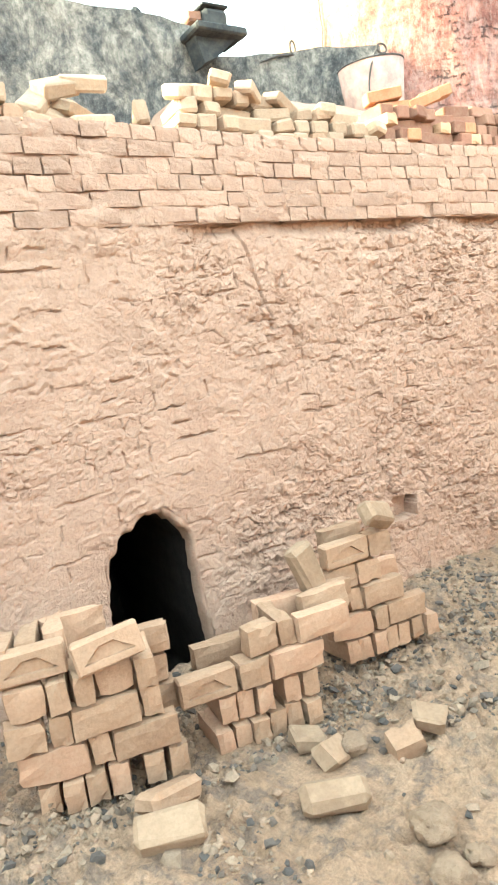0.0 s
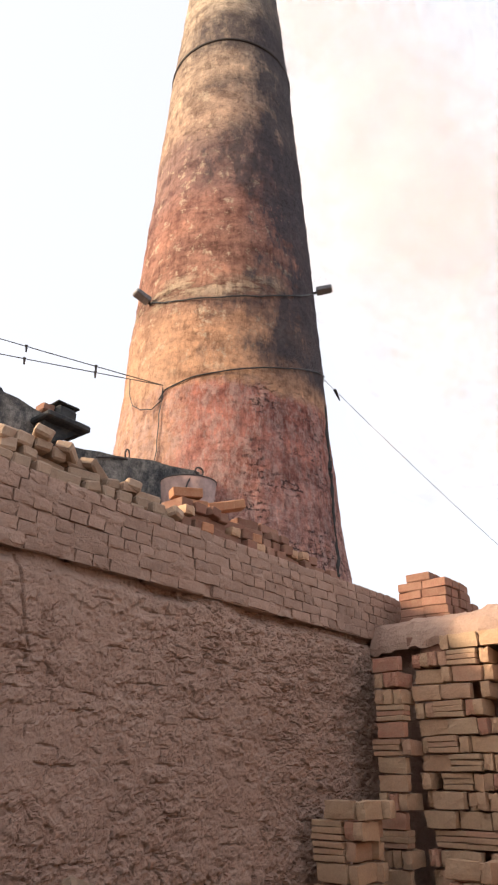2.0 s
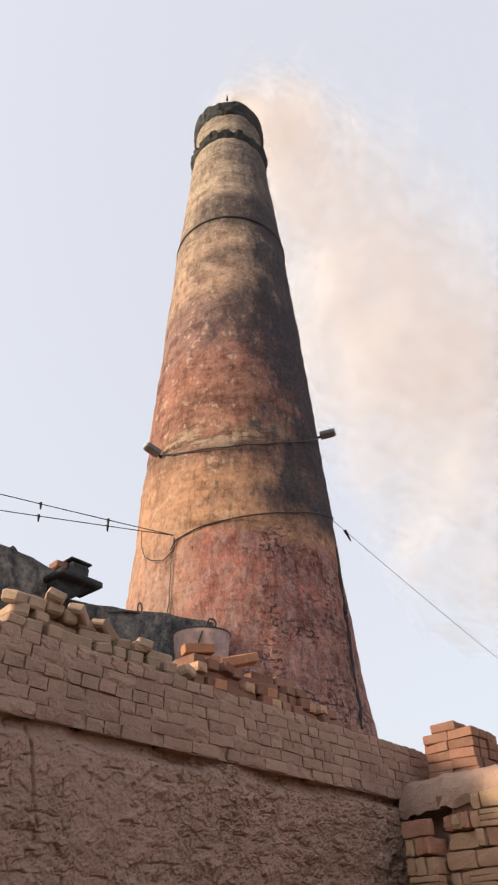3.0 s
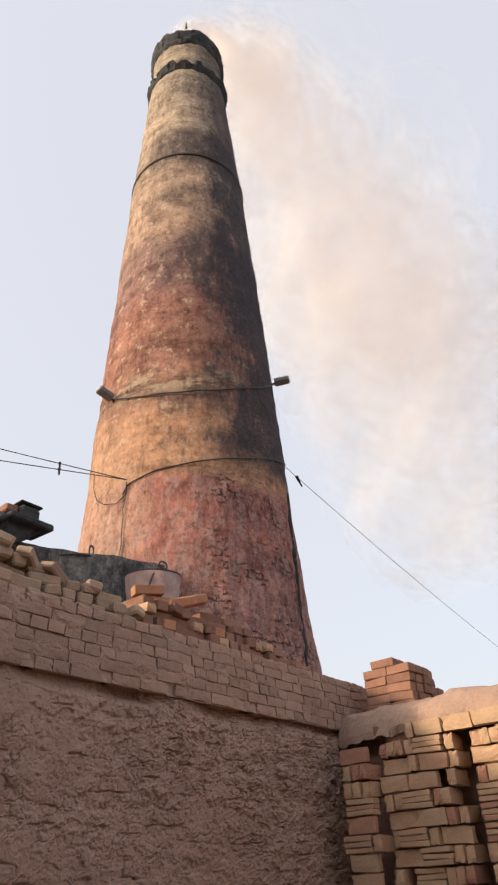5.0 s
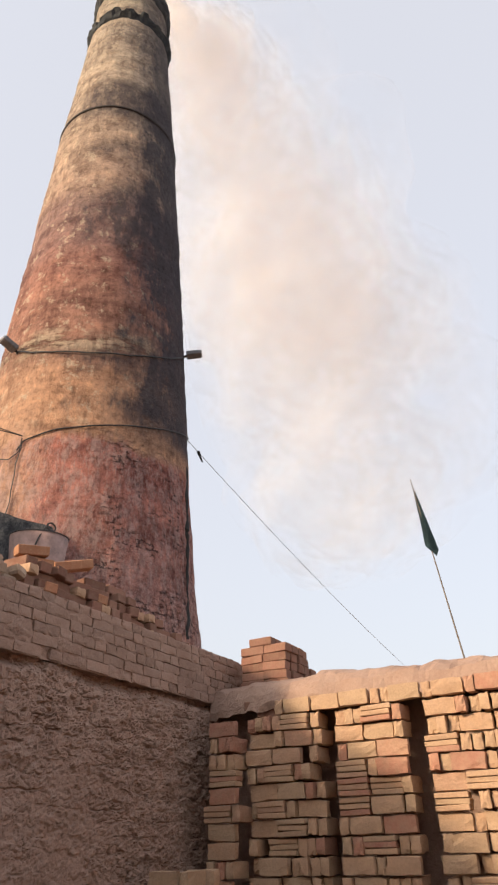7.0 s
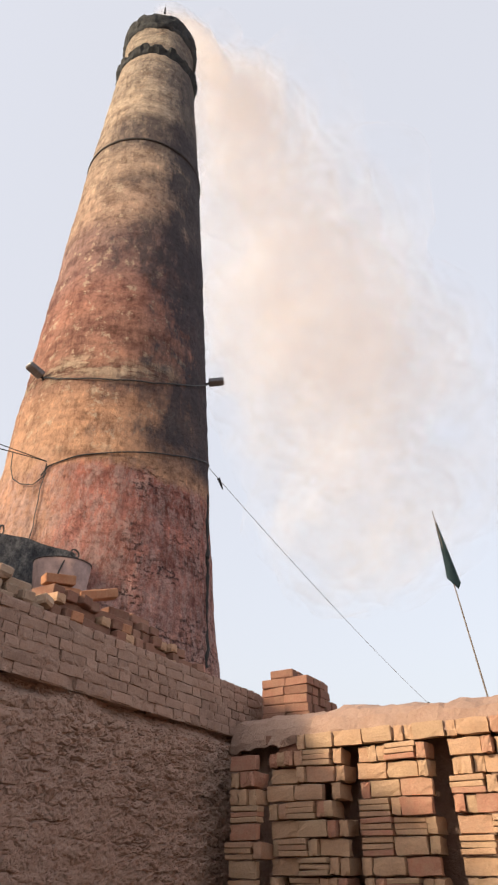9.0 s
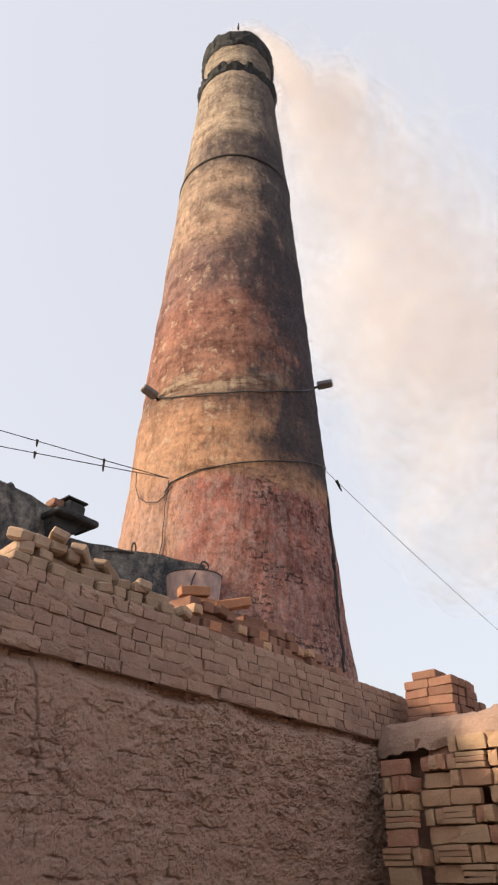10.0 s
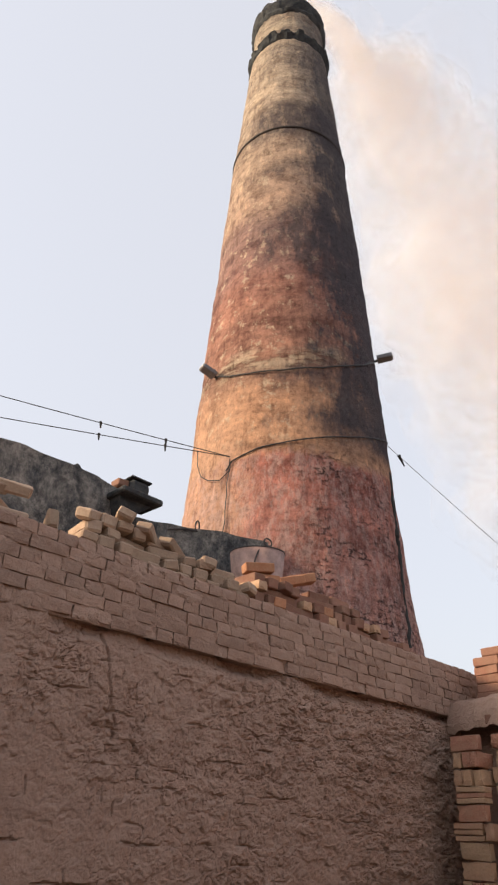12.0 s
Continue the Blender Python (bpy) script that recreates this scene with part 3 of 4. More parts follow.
def build_kiln_top():
    """Earth fill on top of the kiln, rising behind the wall."""
    def height(x, y):
        z = TOP - 0.01 + 1.05 * min(1.0, max(0.0, (y - 0.35) / 1.6)) * max(0.0, min(1.0, (x - 1.2) / 0.8)) + 0.03 * noise.noise(Vector((x * 2, y * 2, 3))) + 0.012 * noise.noise(Vector((x * 11, y * 11, 5)))
        if x > 4.4:
            z -= min(1, (x - 4.4) / 0.6) * (0.9 * min(1.0, max(0.0, (y - 0.35) / 1.6)) + 0.3 * max(0.0, min(1.0, (x - 4.5) / 0.6)))
        if y < 0.14:
            z += 0.02 * noise.noise(Vector((x * 6, 0, 1)))
        return z
    xs = [-6 + 0.06 * i for i in range(270)]
    ys = [0.015, 0.04, 0.08, 0.13, 0.2, 0.28, 0.36] + [0.45 + 0.12 * i for i in range(60)]
    nx = len(xs)
    me = bpy.data.meshes.new("kiln_top")
    me.from_pydata([(x, y, height(x, y)) for y in ys for x in xs], [], [(j * nx + i, j * nx + i + 1, (j + 1) * nx + i + 1, (j + 1) * nx + i) for j in range(len(ys) - 1) for i in range(nx - 1)])
    me.materials.append(M_MUD)
    thing("kiln_roof", "packed earth and brick dust on the kiln", "roof", kind="structure", data=me)


build_kiln_top()

# ---- chimney ----
CX, CY = 5.83, 2.98
PROFILE = [(1.86, 2.0), (1.78, 2.6), (1.66, 3.6), (1.57, 4.77), (1.5, 5.8), (1.43, 7.35), (1.26, 10.2), (1.07, 13.2), (0.86, 16.0), (0.83, 16.15), (0.94, 16.22), (0.94, 16.36), (0.82, 16.42), (0.8, 17.1), (0.79, 17.2), (0.86, 17.3), (0.86, 17.75), (0.84, 17.8), (0.66, 17.8), (0.62, 14.0)]


def radius_at(z):
    for (r0, z0), (r1, z1) in zip(PROFILE[:9], PROFILE[1:9]):
        if z0 <= z <= z1:
            return r0 + (r1 - r0) * (z - z0) / (z1 - z0)
    return PROFILE[8][0]


def around(az, z, out=0.0):
    r = radius_at(z) + out
    return Vector((CX + r * math.cos(radians(az)), CY + r * math.sin(radians(az)), z))


def build_chimney():
    ch = thing("chimney", "tall tapered brick chimney, red foot and soot-stained render", "chimney")
    prof = []
    for (r0, z0), (r1, z1) in zip(PROFILE, PROFILE[1:]):
        k = max(1, int(abs(z1 - z0) / 0.09))
        prof += [(r0 + (r1 - r0) * i / k, z0 + (z1 - z0) * i / k) for i in range(k)]
    prof.append(PROFILE[-1])
    body = lathe_bm([p for p in prof[: next(i for i, p in enumerate(prof) if p[1] > 16.16)]], 120, (CX, CY))
    for v in body.verts:
        d = Vector((v.co.x - CX, v.co.y - CY, 0)).normalized()
        s = 0.02 * noise.noise(v.co * 1.3) + 0.016 * noise.noise(Vector((v.co.x * 5, v.co.y * 5, v.co.z * 6))) + 0.008 * noise.noise(v.co * 14)
        v.co += d * s
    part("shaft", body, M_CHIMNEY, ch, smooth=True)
    collar = lathe_bm([(0.84, 16.0), (0.89, 16.08), (0.93, 16.2), (0.94, 16.28), (0.92, 16.36), (0.8, 16.44)], 110, (CX, CY))
    for v in collar.verts:
        az = math.atan2(v.co.y - CY, v.co.x - CX)
        v.co.z += 0.05 * noise.cell(Vector((az * 5.5, v.co.z > 16.25, 1))) - 0.025
        v.co += Vector((v.co.x - CX, v.co.y - CY, 0)).normalized() * (0.035 * noise.cell(Vector((az * 7.3, v.co.z * 9, 2))) - 0.025 + 0.03 * noise.noise(v.co * 5))
    part("collar", collar, M_SOOTCLAY, ch, "crumbling soot-black brick collar")
    part("crown", lathe_bm([(0.81, 16.38), (0.8, 17.2), (0.81, 17.3)], 90, (CX, CY)), M_CHIMNEY, ch, smooth=True)
    rim = lathe_bm([(0.78, 17.18), (0.84, 17.26), (0.87, 17.34), (0.84, 17.42), (0.86, 17.5), (0.88, 17.6), (0.87, 17.7), (0.84, 17.82), (0.66, 17.82), (0.62, 16.5), (0.6, 12.0)], 90, (CX, CY))
    for v in rim.verts:
        az = math.atan2(v.co.y - CY, v.co.x - CX)
        if v.co.z > 17.0:
            v.co += Vector((v.co.x - CX, v.co.y - CY, 0)).normalized() * (0.02 * noise.noise(v.co * 4) + 0.025 * noise.cell(Vector((az * 6.1, v.co.z * 8, 4))) - 0.015)
            v.co.z += 0.03 * noise.noise(Vector((v.co.x * 4, v.co.y * 4, 2))) + 0.018 * noise.cell(Vector((az * 5.1, 2.0 * (v.co.z > 17.5), 7))) - 0.009
    rim_part = part("rim", rim, M_SOOTCLAY, ch, "soot-black rim")
    part("spike", tube_bm([(CX - 0.64, CY - 0.56, 17.8), (CX - 0.64, CY - 0.56, 18.05)], [0.03, 0.012], 6), M_DARKIRON, rim_part)
    part("iron_hoop", tube_bm([around(a, 12.66, 0.015) for a in range(0, 360, 6)], 0.02, 6, True), M_DARKIRON, ch, "dark iron hoop")
    # cleft down the foot: its shade put in as a solid black strip
    run = [(3.0, 276.4), (3.5, 279.6), (3.97, 282.8), (4.46, 285.4), (5.0, 287.5), (5.49, 292.7), (6.1, 297.0), (6.7, 300.0)]
    pts, wid = [], []
    for (z0, a0), (z1, a1) in zip(run, run[1:]):
        for i in range(8):
            z = z0 + (z1 - z0) * i / 8
            pts.append(around(a0 + (a1 - a0) * i / 8 + 1.6 * noise.noise(Vector((0, 3, z * 5.0))), z, -0.02))
            wid.append((0.035 + 0.05 * abs(noise.noise(Vector((1, 1, z * 2.3))))) * (1.0 if z < 5.6 else 0.6))
    part("cleft", tube_bm(pts, wid, 8), M_CLEFT_SHADE, ch, "black strip for the shade of a cleft")
    return ch


M_SOOTCLAY = clay("soot-black render", (0.02, 0.024, 0.029), (0.034, 0.039, 0.045), (0.07, 0.073, 0.075), 20.0, False, dust=(0.12, 0.115, 0.1), dust_amount=0.3)
build_chimney()

# ---- brick walls and stacks of bricks on edge ----
SR = random.Random(21)
EDGE = 0.119


def on_edge(stack, item, x, z, y=0.0, rng=SR, solid=None, tiles=None, frogs=None):
    """One item of a course, seen from -y: S long face, H end on, T three tiles, F long face with its frog."""
    j = lambda a: rng.uniform(-a, a)
    if item == "H":
        part("brick", rng.choice(solid), None, stack, m=pose(x + H / 2 + 0.002, y + L / 2 + j(0.02), z + EDGE / 2 - 0.002, 90 + j(2), j(3), 90 + j(3.5)))
        return H + 0.005
    if item == "T":
        for k in range(3):
            part("tile", rng.choice(tiles), None, stack, m=pose(x + L / 2 + j(0.006), y + W / 2 + j(0.01), z + 0.019 + 0.0385 * k, j(1), j(1.5), j(2)))
        return L + 0.006
    if item == "B":
        part("brick", rng.choice(BAT), None, stack, m=pose(x + 0.065, y + W / 2 + j(0.015), z + EDGE / 2 - 0.002, 90 + j(2), j(2), j(3)))
        return 0.136
    mesh = rng.choice(frogs if item == "F" else solid)
    part("brick", mesh, None, stack, m=pose(x + L / 2, y + H / 2 + j(0.012), z + EDGE / 2 - 0.002, 90 + j(1.5), j(2), j(2)))
    return L + 0.006


def course_stack(name, label, at, courses, solid, tiles=None, frogs=None, group="", depth_rows=1, lean=0.0):
    st = thing(name, label, "brick stack", at, group)
    for c, (x0, items) in enumerate(courses):
        x = x0
        for it in items:
            if it == " ":
                x += 0.045
                continue
            x += on_edge(st, it, x, c * EDGE, lean * c, SR, solid, tiles, frogs)
        for r in range(1, depth_rows):
            x = x0 + 0.13
            while x < x0 + sum(H + 0.005 if i == "H" else (0.045 if i == " " else L) for i in items) - 0.15:
                x += on_edge(st, "S", x, c * EDGE, lean * c + 0.245 * r, SR, solid, tiles, frogs)
    return st


def build_right_wall():
    """Bays of fired bricks on edge, with open joints between them, under a mud cap."""
    wall = thing("wall_stacked", "stacked wall of fired bricks and tiles under a mud cap", "wall", pose(4.2, 0, 0, 0, 0, -90), kind="structure")
    rng = random.Random(5)
    bays = [(0.5, 1.13, 1.74), (1.24, 1.82, 1.74), (1.93, 2.5, 1.74), (2.6, 3.2, 1.74), (3.3, 3.9, 1.74)]
    for a, b, top in bays:
        z = -0.42
        while z < top - 0.06:
            x = a + rng.uniform(-0.012, 0.012) + 0.015 * noise.noise(Vector((a, z * 1.3, 0)))
            while x < b - 0.05:
                room = b - x
                it = rng.choice("SSHHHHTT") if room > 0.21 else "H"
                if rng.random() < 0.055:
                    x += 0.06
                    continue
                x += on_edge(wall, it, x, z, rng.uniform(-0.035, 0.035), rng, FIRED, FIRED_TILE)
            z += EDGE + 0.0015
    x = 0.75
    while x < 3.9:
        x += on_edge(wall, rng.choice("SSHHH"), x, 1.745 + 0.03 * (x - 0.7) * 0.4, rng.uniform(-0.02, 0.02), rng, FIRED, FIRED_TILE)
    for i, (xx, zz) in enumerate(((0.5, 1.84), (0.62, 1.775))):
        part("brick", RED[i], None, wall, m=pose(xx + 0.06, 0.12, zz, 0, 3, 2))
    part("backing", box_bm(4.6, 0.5, 2.33, 0.02, 0, rng, (2.15, 0.7, 0.76)), M_MUD, wall)
    # mud cap
    xs = [0.0 + 0.045 * i for i in range(100)]
    prof = [(0.03, 1.8), (0.035, 1.86), (0.06, 1.92), (0.13, 1.97), (0.25, 2.01), (0.45, 2.04), (0.8, 2.05), (1.6, 1.95), (3.5, 1.6)]
    verts = [(x, y + 0.22 * max(0.0, 1 - x / 0.55) * (y < 0.7) + 0.03 * noise.noise(Vector((x * 5, j, 2))), z + 0.03 * math.sin(x * 1.7) * (j > 2) + 0.05 * noise.noise(Vector((x * 3, y * 4, 1))) + 0.02 * noise.noise(Vector((x * 19, y * 17, 8))) + 0.025 * noise.noise(Vector((x * 9, y * 9, 4))) + (0.02 * x if j > 1 else 0) + (0.08 * max(0.0, 1 - x / 0.6) if j > 2 else 0)) for j, (y, z) in enumerate(prof) for x in xs]
    nx = len(xs)
    me = bpy.data.meshes.new("mud_cap")
    me.from_pydata(verts, [], [(j * nx + i, j * nx + i + 1, (j + 1) * nx + i + 1, (j + 1) * nx + i) for j in range(len(prof) - 1) for i in range(nx - 1)])
    me.materials.append(M_MUD)
    part("mud_cap", me, None, wall, "rounded dried mud cap")


build_right_wall()
GZ = ground_z
# narrow pier in the corner
pier = [(0.03, "S"), (0.0, "HHH"), (0.02, "S"), (0.0, "T"), (0.03, "HHH"), (0.0, "S"), (0.02, "HHH"), (0.0, "T"), (0.0, "S"), (0.03, "HHH"), (0.03, "S"), (0.03, "S"), (0.0, "TH"), (0.05, "S"), (0.05, "T"), (0.04, "HHH"), (0.04, "HHH"), (0.04, "S")]
course_stack("brick_pier", "narrow pier of fired bricks standing in the corner", pose(4.04, -0.2, -0.42, 0, 0, -90), pier, FIRED, FIRED_TILE, RAW_FROG, depth_rows=1)
front = [(0.0, "HHHH"), (0.02, "HHHH"), (0.0, "ST"), (0.0, "TH"), (0.02, "TT"), (0.0, "HHHHH"), (0.02, "SH"), (0.0, "TH"), (0.0, "THH"), (0.1, "SH")]
course_stack("brick_stack", "waist-high stack of fired bricks and tiles beside the kiln wall", pose(3.35, -0.1, -0.45, 0, 0, -90), front, FIRED, FIRED_TILE, RAW_FROG, group="stacks of fired bricks", depth_rows=2)
course_stack("brick_stack", "low broken stack of fired bricks with a red brick on top", pose(3.35, -0.62, -0.42, 0, 0, -94), [(0.0, "HHH HHH"), (0.0, "HHHTH"), (0.03, "HHTH"), (0.06, "SS")], FIRED, FIRED_TILE, RAW_FROG, group="stacks of fired bricks", depth_rows=2)
course_stack("brick_stack", "low stack of fired bricks half buried in rubble", pose(3.62, -1.15, -0.42, 0, 0, -88), [(0.0, "HHHS"), (0.05, "TSH"), (0.0, "HHST"), (0.1, "TH"), (0.3, "T")], FIRED, FIRED_TILE, RAW_FROG, group="stacks of fired bricks", depth_rows=2)
course_stack("brick_stack", "low stack of fired bricks half buried in rubble", pose(3.75, -0.72, -0.42, 0, 0, -90), [(0.0, "HHSH"), (0.05, "TSH"), (0.02, "SHH"), (0.0, "THT"), (0.1, "TS"), (0.12, "HHH"), (0.1, "SH")], FIRED, FIRED_TILE, RAW_FROG, group="stacks of fired bricks", depth_rows=1)
# small red stack on the cap
cap = course_stack("brick_stack", "small tapering stack of red bricks standing on the mud cap", pose(4.75, -0.17, 1.99, 0, 0, -91), [], RED)
for c in range(7):
    for i in range(2 if c < 6 else 1):
        for d in range(6 - c // 2):
            part("brick", SR.choice(RED), None, cap, m=pose(0.115 + (0.08 if c == 6 else 0) + i * 0.225 + SR.uniform(-0.015, 0.015), 0.06 + 0.125 * d + SR.uniform(-0.01, 0.01), 0.04 + 0.076 * c, SR.uniform(-1, 1), SR.uniform(-2, 2), SR.uniform(-5, 5)))

# stacks before the stoke hole
course_stack("brick_stack", "hip-high stack of tan bricks before the stoke hole", pose(-0.7, -0.69, -0.13, 0, 0, -15), [(0.05, "HHHH HH"), (0.0, "SHS"), (-0.02, "BHSH"), (0.0, "BHHBH"), (-0.01, "F")], RAW, FIRED_TILE, RAW_FROG, group="stacks before the hole", depth_rows=2)
course_stack("brick_stack", "low crumbling stack of tan bricks before the kiln wall", pose(-0.09, -0.69, -0.225, 0, 0, -13), [(0.1, "HHHHHH"), (0.14, "HHH HH"), (0.0, "FBS"), (0.29, "BHS")], RAW, FIRED_TILE, RAW_FROG, group="stacks before the hole", depth_rows=2)
course_stack("brick_stack", "stack of tan bricks leaning against the kiln wall", pose(0.77, -0.55, -0.215, 0, 0, -9), [(0.06, "HHHHHHH"), (0.0, "SHS"), (-0.02, "BHS"), (-0.05, "SB"), (0.02, "FB")], RAW, FIRED_TILE, RAW_FROG, group="stacks before the hole", depth_rows=2)

# ---- loose bricks ----


def loose(mesh, m, label, group="", name="brick"):
    return thing(name, label, "brick", m, group, data=mesh)


FLAT = "tan brick lying loose on the rubble"
TOPS = "tan brick lying on top of the stack"
loose(RAW_FROG[0], pose(-0.36, -0.79, 0.405, 80, -9, -16), "tan brick on edge with a lozenge frog, on the stack", "loose bricks")
for x, y, z, rz in ((-0.645, -0.55, 0.41, 68), (-0.55, -0.54, 0.41, 72), (-0.46, -0.54, 0.41, 76), (-0.37, -0.47, 0.4, 4)):
    loose(SR.choice(RAW), pose(x, y, z, 88, 2, rz), TOPS, "loose bricks")
loose(PALE[0], pose(0.64, -0.6, 0.33, 78, 72, -12), "pale brick standing on end against the wall", "loose bricks")
loose(RAW[1], pose(0.65, -0.66, 0.2, 88, -1, -8), "tan brick bridging two stacks", "loose bricks")
loose(PALE[1], pose(1.08, -0.6, 0.46, 58, 20, 20), "pale dusty brick leaning on top of the stack", "loose bricks")
loose(PALE[2], pose(-0.37, -1.08, GZ(-0.37, -1.08) + 0.045, 24, 2, -24), "pale dusty brick lying on the rubble", "loose bricks")
loose(WORN[1], pose(-0.3, -0.93, GZ(-0.3, -0.93) + 0.06, -12, 18, 20), "broken tan brick half under another", "loose bricks")
loose(WORN[0], pose(0.14, -1.25, GZ(0.14, -1.25) + 0.05, 22, 3, -26), "pale worn brick with rounded edges", "loose bricks")
loose(BAT[1], pose(0.55, -1.17, GZ(0.55, -1.17) + 0.04, 12, -5, -18), "pale dusty brick lying on the rubble", "loose bricks")
loose(HALF[0], pose(0.71, -1.15, GZ(0.71, -1.15) + 0.045, 8, 12, -50), "broken pale half brick on the rubble", "loose bricks")
loose(HALF[1], pose(0.29, -0.91, GZ(0.29, -0.91) + 0.03, 20, 4, 70), "broken pale half brick on the rubble", "loose bricks")
loose(HALF[2], pose(0.31, -1.04, GZ(0.31, -1.04) + 0.02, 40, 20, 20), "broken pale half brick on the rubble", "loose bricks")
loose(PALE[1], pose(2.35, -1.12, GZ(2.35, -1.12) + 0.05, 4, 6, -48), FLAT, "loose bricks")
for i, (x, y, z, a, b2, c) in enumerate(((3.3, -1.35, -0.1, 30, 40, 20), (3.45, -1.55, -0.05, 50, 20, 70), (3.2, -1.6, -0.2, 10, 30, 120), (3.6, -1.75, 0.02, 70, 10, 40), (3.1, -1.25, -0.25, 20, 60, 10), (3.5, -1.35, 0.05, 80, 30, 150), (3.15, -1.9, -0.2, 40, 10, 80), (3.7, -1.5, 0.12, 15, 50, 60), (2.95, -1.45, -0.32, 8, 10, 30), (3.65, -2.0, 0.0, 60, 60, 10))):
    loose(FIRED[i % 6], pose(x, y, z, a, b2, c), "fired brick tumbled on the rubble heap", "tumbled bricks")

# bricks on the kiln top
TR = random.Random(11)


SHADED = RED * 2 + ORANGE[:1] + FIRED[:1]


def ledge_row(c, x0, x1, y, gap=0.0, meshes=None):
    x = x0
    while x < x1:
        w = TR.choice((0.12, 0.12, 0.12, 0.24))
        if TR.random() > gap:
            m = pose(x + w / 2, y + 0.06 + TR.uniform(-0.025, 0.025), TOP + 0.05 + 0.078 * c + 0.015 * noise.noise(Vector((x * 2, c, 0))), TR.uniform(-4, 4), TR.uniform(-4, 4), TR.uniform(-7, 7) + (90 if w < 0.2 else 0))
            loose(TR.choice(meshes or (CREAM * 2 + RAW[:3])), m, "dusty brick in the loose course on the kiln top", "bricks on the kiln top")
        x += w + TR.uniform(0.004, 0.02)


ledge_row(0, 0.78, 2.35, 0.2)
ledge_row(1, 0.82, 2.2, 0.22)
ledge_row(2, 0.86, 1.95, 0.24, 0.12)
ledge_row(3, 0.95, 1.6, 0.25, 0.35)
ledge_row(0, -0.32, 0.02, 0.2)
ledge_row(1, -0.3, 0.05, 0.22)
ledge_row(2, -0.25, 0.0, 0.24)
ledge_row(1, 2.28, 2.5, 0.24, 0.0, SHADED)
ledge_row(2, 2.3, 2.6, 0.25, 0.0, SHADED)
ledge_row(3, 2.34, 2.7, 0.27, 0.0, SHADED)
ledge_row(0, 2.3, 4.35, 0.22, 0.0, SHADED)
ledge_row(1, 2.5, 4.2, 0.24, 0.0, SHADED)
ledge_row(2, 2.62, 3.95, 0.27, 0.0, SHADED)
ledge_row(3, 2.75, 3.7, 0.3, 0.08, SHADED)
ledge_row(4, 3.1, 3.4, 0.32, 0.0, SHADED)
for x, y, z, a, b2, c in ((0.14, 0.24, 2.44, 0, 4, 20), (0.12, 0.26, 2.55, 24, -30, 50), (0.26, 0.3, 2.65, 30, -18, 20), (0.4, 0.3, 2.68, 24, 8, -24), (0.35, 0.35, 2.56, 24, 4, 40), (0.22, 0.32, 2.52, 50, 10, 10), (0.34, 0.16, 2.44, 4, -6, 12), (0.62, 0.2, 2.47, 86, 14, 70), (0.92, 0.26, 2.67, 14, -12, 30), (1.15, 0.26, 2.71, 20, 8, 66), (1.36, 0.27, 2.68, 12, 14, 40), (1.58, 0.28, 2.64, 14, 18, 24), (1.86, 0.26, 2.6, 10, 5, 70), (2.2, 0.24, 2.5, 10, 12, 100)):
    loose(TR.choice(CREAM), pose(x, y, z, a, b2, c), "pale brick tipped askew on the kiln top", "bricks on the kiln top")
for i, (x, y, z, a, b2, c) in enumerate(((2.5, 0.36, 2.79, 6, -6, -28), (2.56, 0.36, 2.71, 4, -3, -20), (2.84, 0.33, 2.77, 8, -16, -24), (3.0, 0.36, 2.83, 4, -14, -30))):
    loose(ORANGE[i % 3], pose(x, y, z, a, b2, c), "bright orange fired brick on the heap", "orange bricks")

# ---- bucket ----


def build_bucket():
    b = thing("bucket", "dusty steel bucket with a wire handle on the kiln top", "bucket", pose(3.96, 1.8, 3.21, 3, -3, 0))
    r0, r1, h = 0.25, 0.3, 0.48
    body = part("body", lathe_bm([(0.0, 0.004), (r0, 0.0), (r0 + 0.005, 0.012), (r1, h), (r1 - 0.004, h), (r0, 0.02), (0.0, 0.02)], 40), M_BUCKET, b, smooth=True)
    part("rim", tube_bm([(r1 * math.cos(a * math.pi / 20), r1 * math.sin(a * math.pi / 20), h) for a in range(40)], 0.007, 6, True), M_DARKIRON, body, "dark rolled rim")
    handle = part("handle", tube_bm([(-0.26 + 0.14 * (i / 8) ** 2, -0.2 - 0.02 * i / 8, h - 0.28 + 0.36 * i / 8) for i in range(9)], 0.008, 6), M_DARKIRON, b, "bent wire handle")
    part("loop", tube_bm([(-0.07 + 0.06 * math.cos(a), -0.22, h + 0.07 + 0.04 * math.sin(a)) for a in [i * math.pi / 8 for i in range(16)]], 0.009, 6, True), M_DARKIRON, handle)


build_bucket()

# ---- plastered structure behind ----


def prism(points, y_of, depth, z_jit=0.015, cuts=4):
    """A slab with the outline points (x, z); y_of(x) gives its front."""
    bm = bmesh.new()
    f = [bm.verts.new((x, y_of(x), z)) for x, z in points]
    k = [bm.verts.new((x, y_of(x) + depth, z)) for x, z in points]
    bm.faces.new(f)
    bm.faces.new(k[::-1])
    for i in range(len(f)):
        bm.faces.new((f[i - 1], k[i - 1], k[i], f[i]))
    bmesh.ops.triangulate(bm, faces=bm.faces[:])
    for _ in range(cuts):
        bmesh.ops.subdivide_edges(bm, edges=[e for e in bm.edges if e.calc_length() > 0.12], cuts=1)
    bmesh.ops.triangulate(bm, faces=bm.faces[:])
    for v in bm.verts:
        v.co += Vector((0, noise.noise(v.co * 3) * 0.03, noise.noise(v.co * 4 + Vector((3, 1, 2))) * z_jit * 2))
    bmesh.ops.recalc_face_normals(bm, faces=bm.faces[:])
    return bm


LOW_Y, LOW_B, LOW_Z = 2.7, -0.4, 4.05
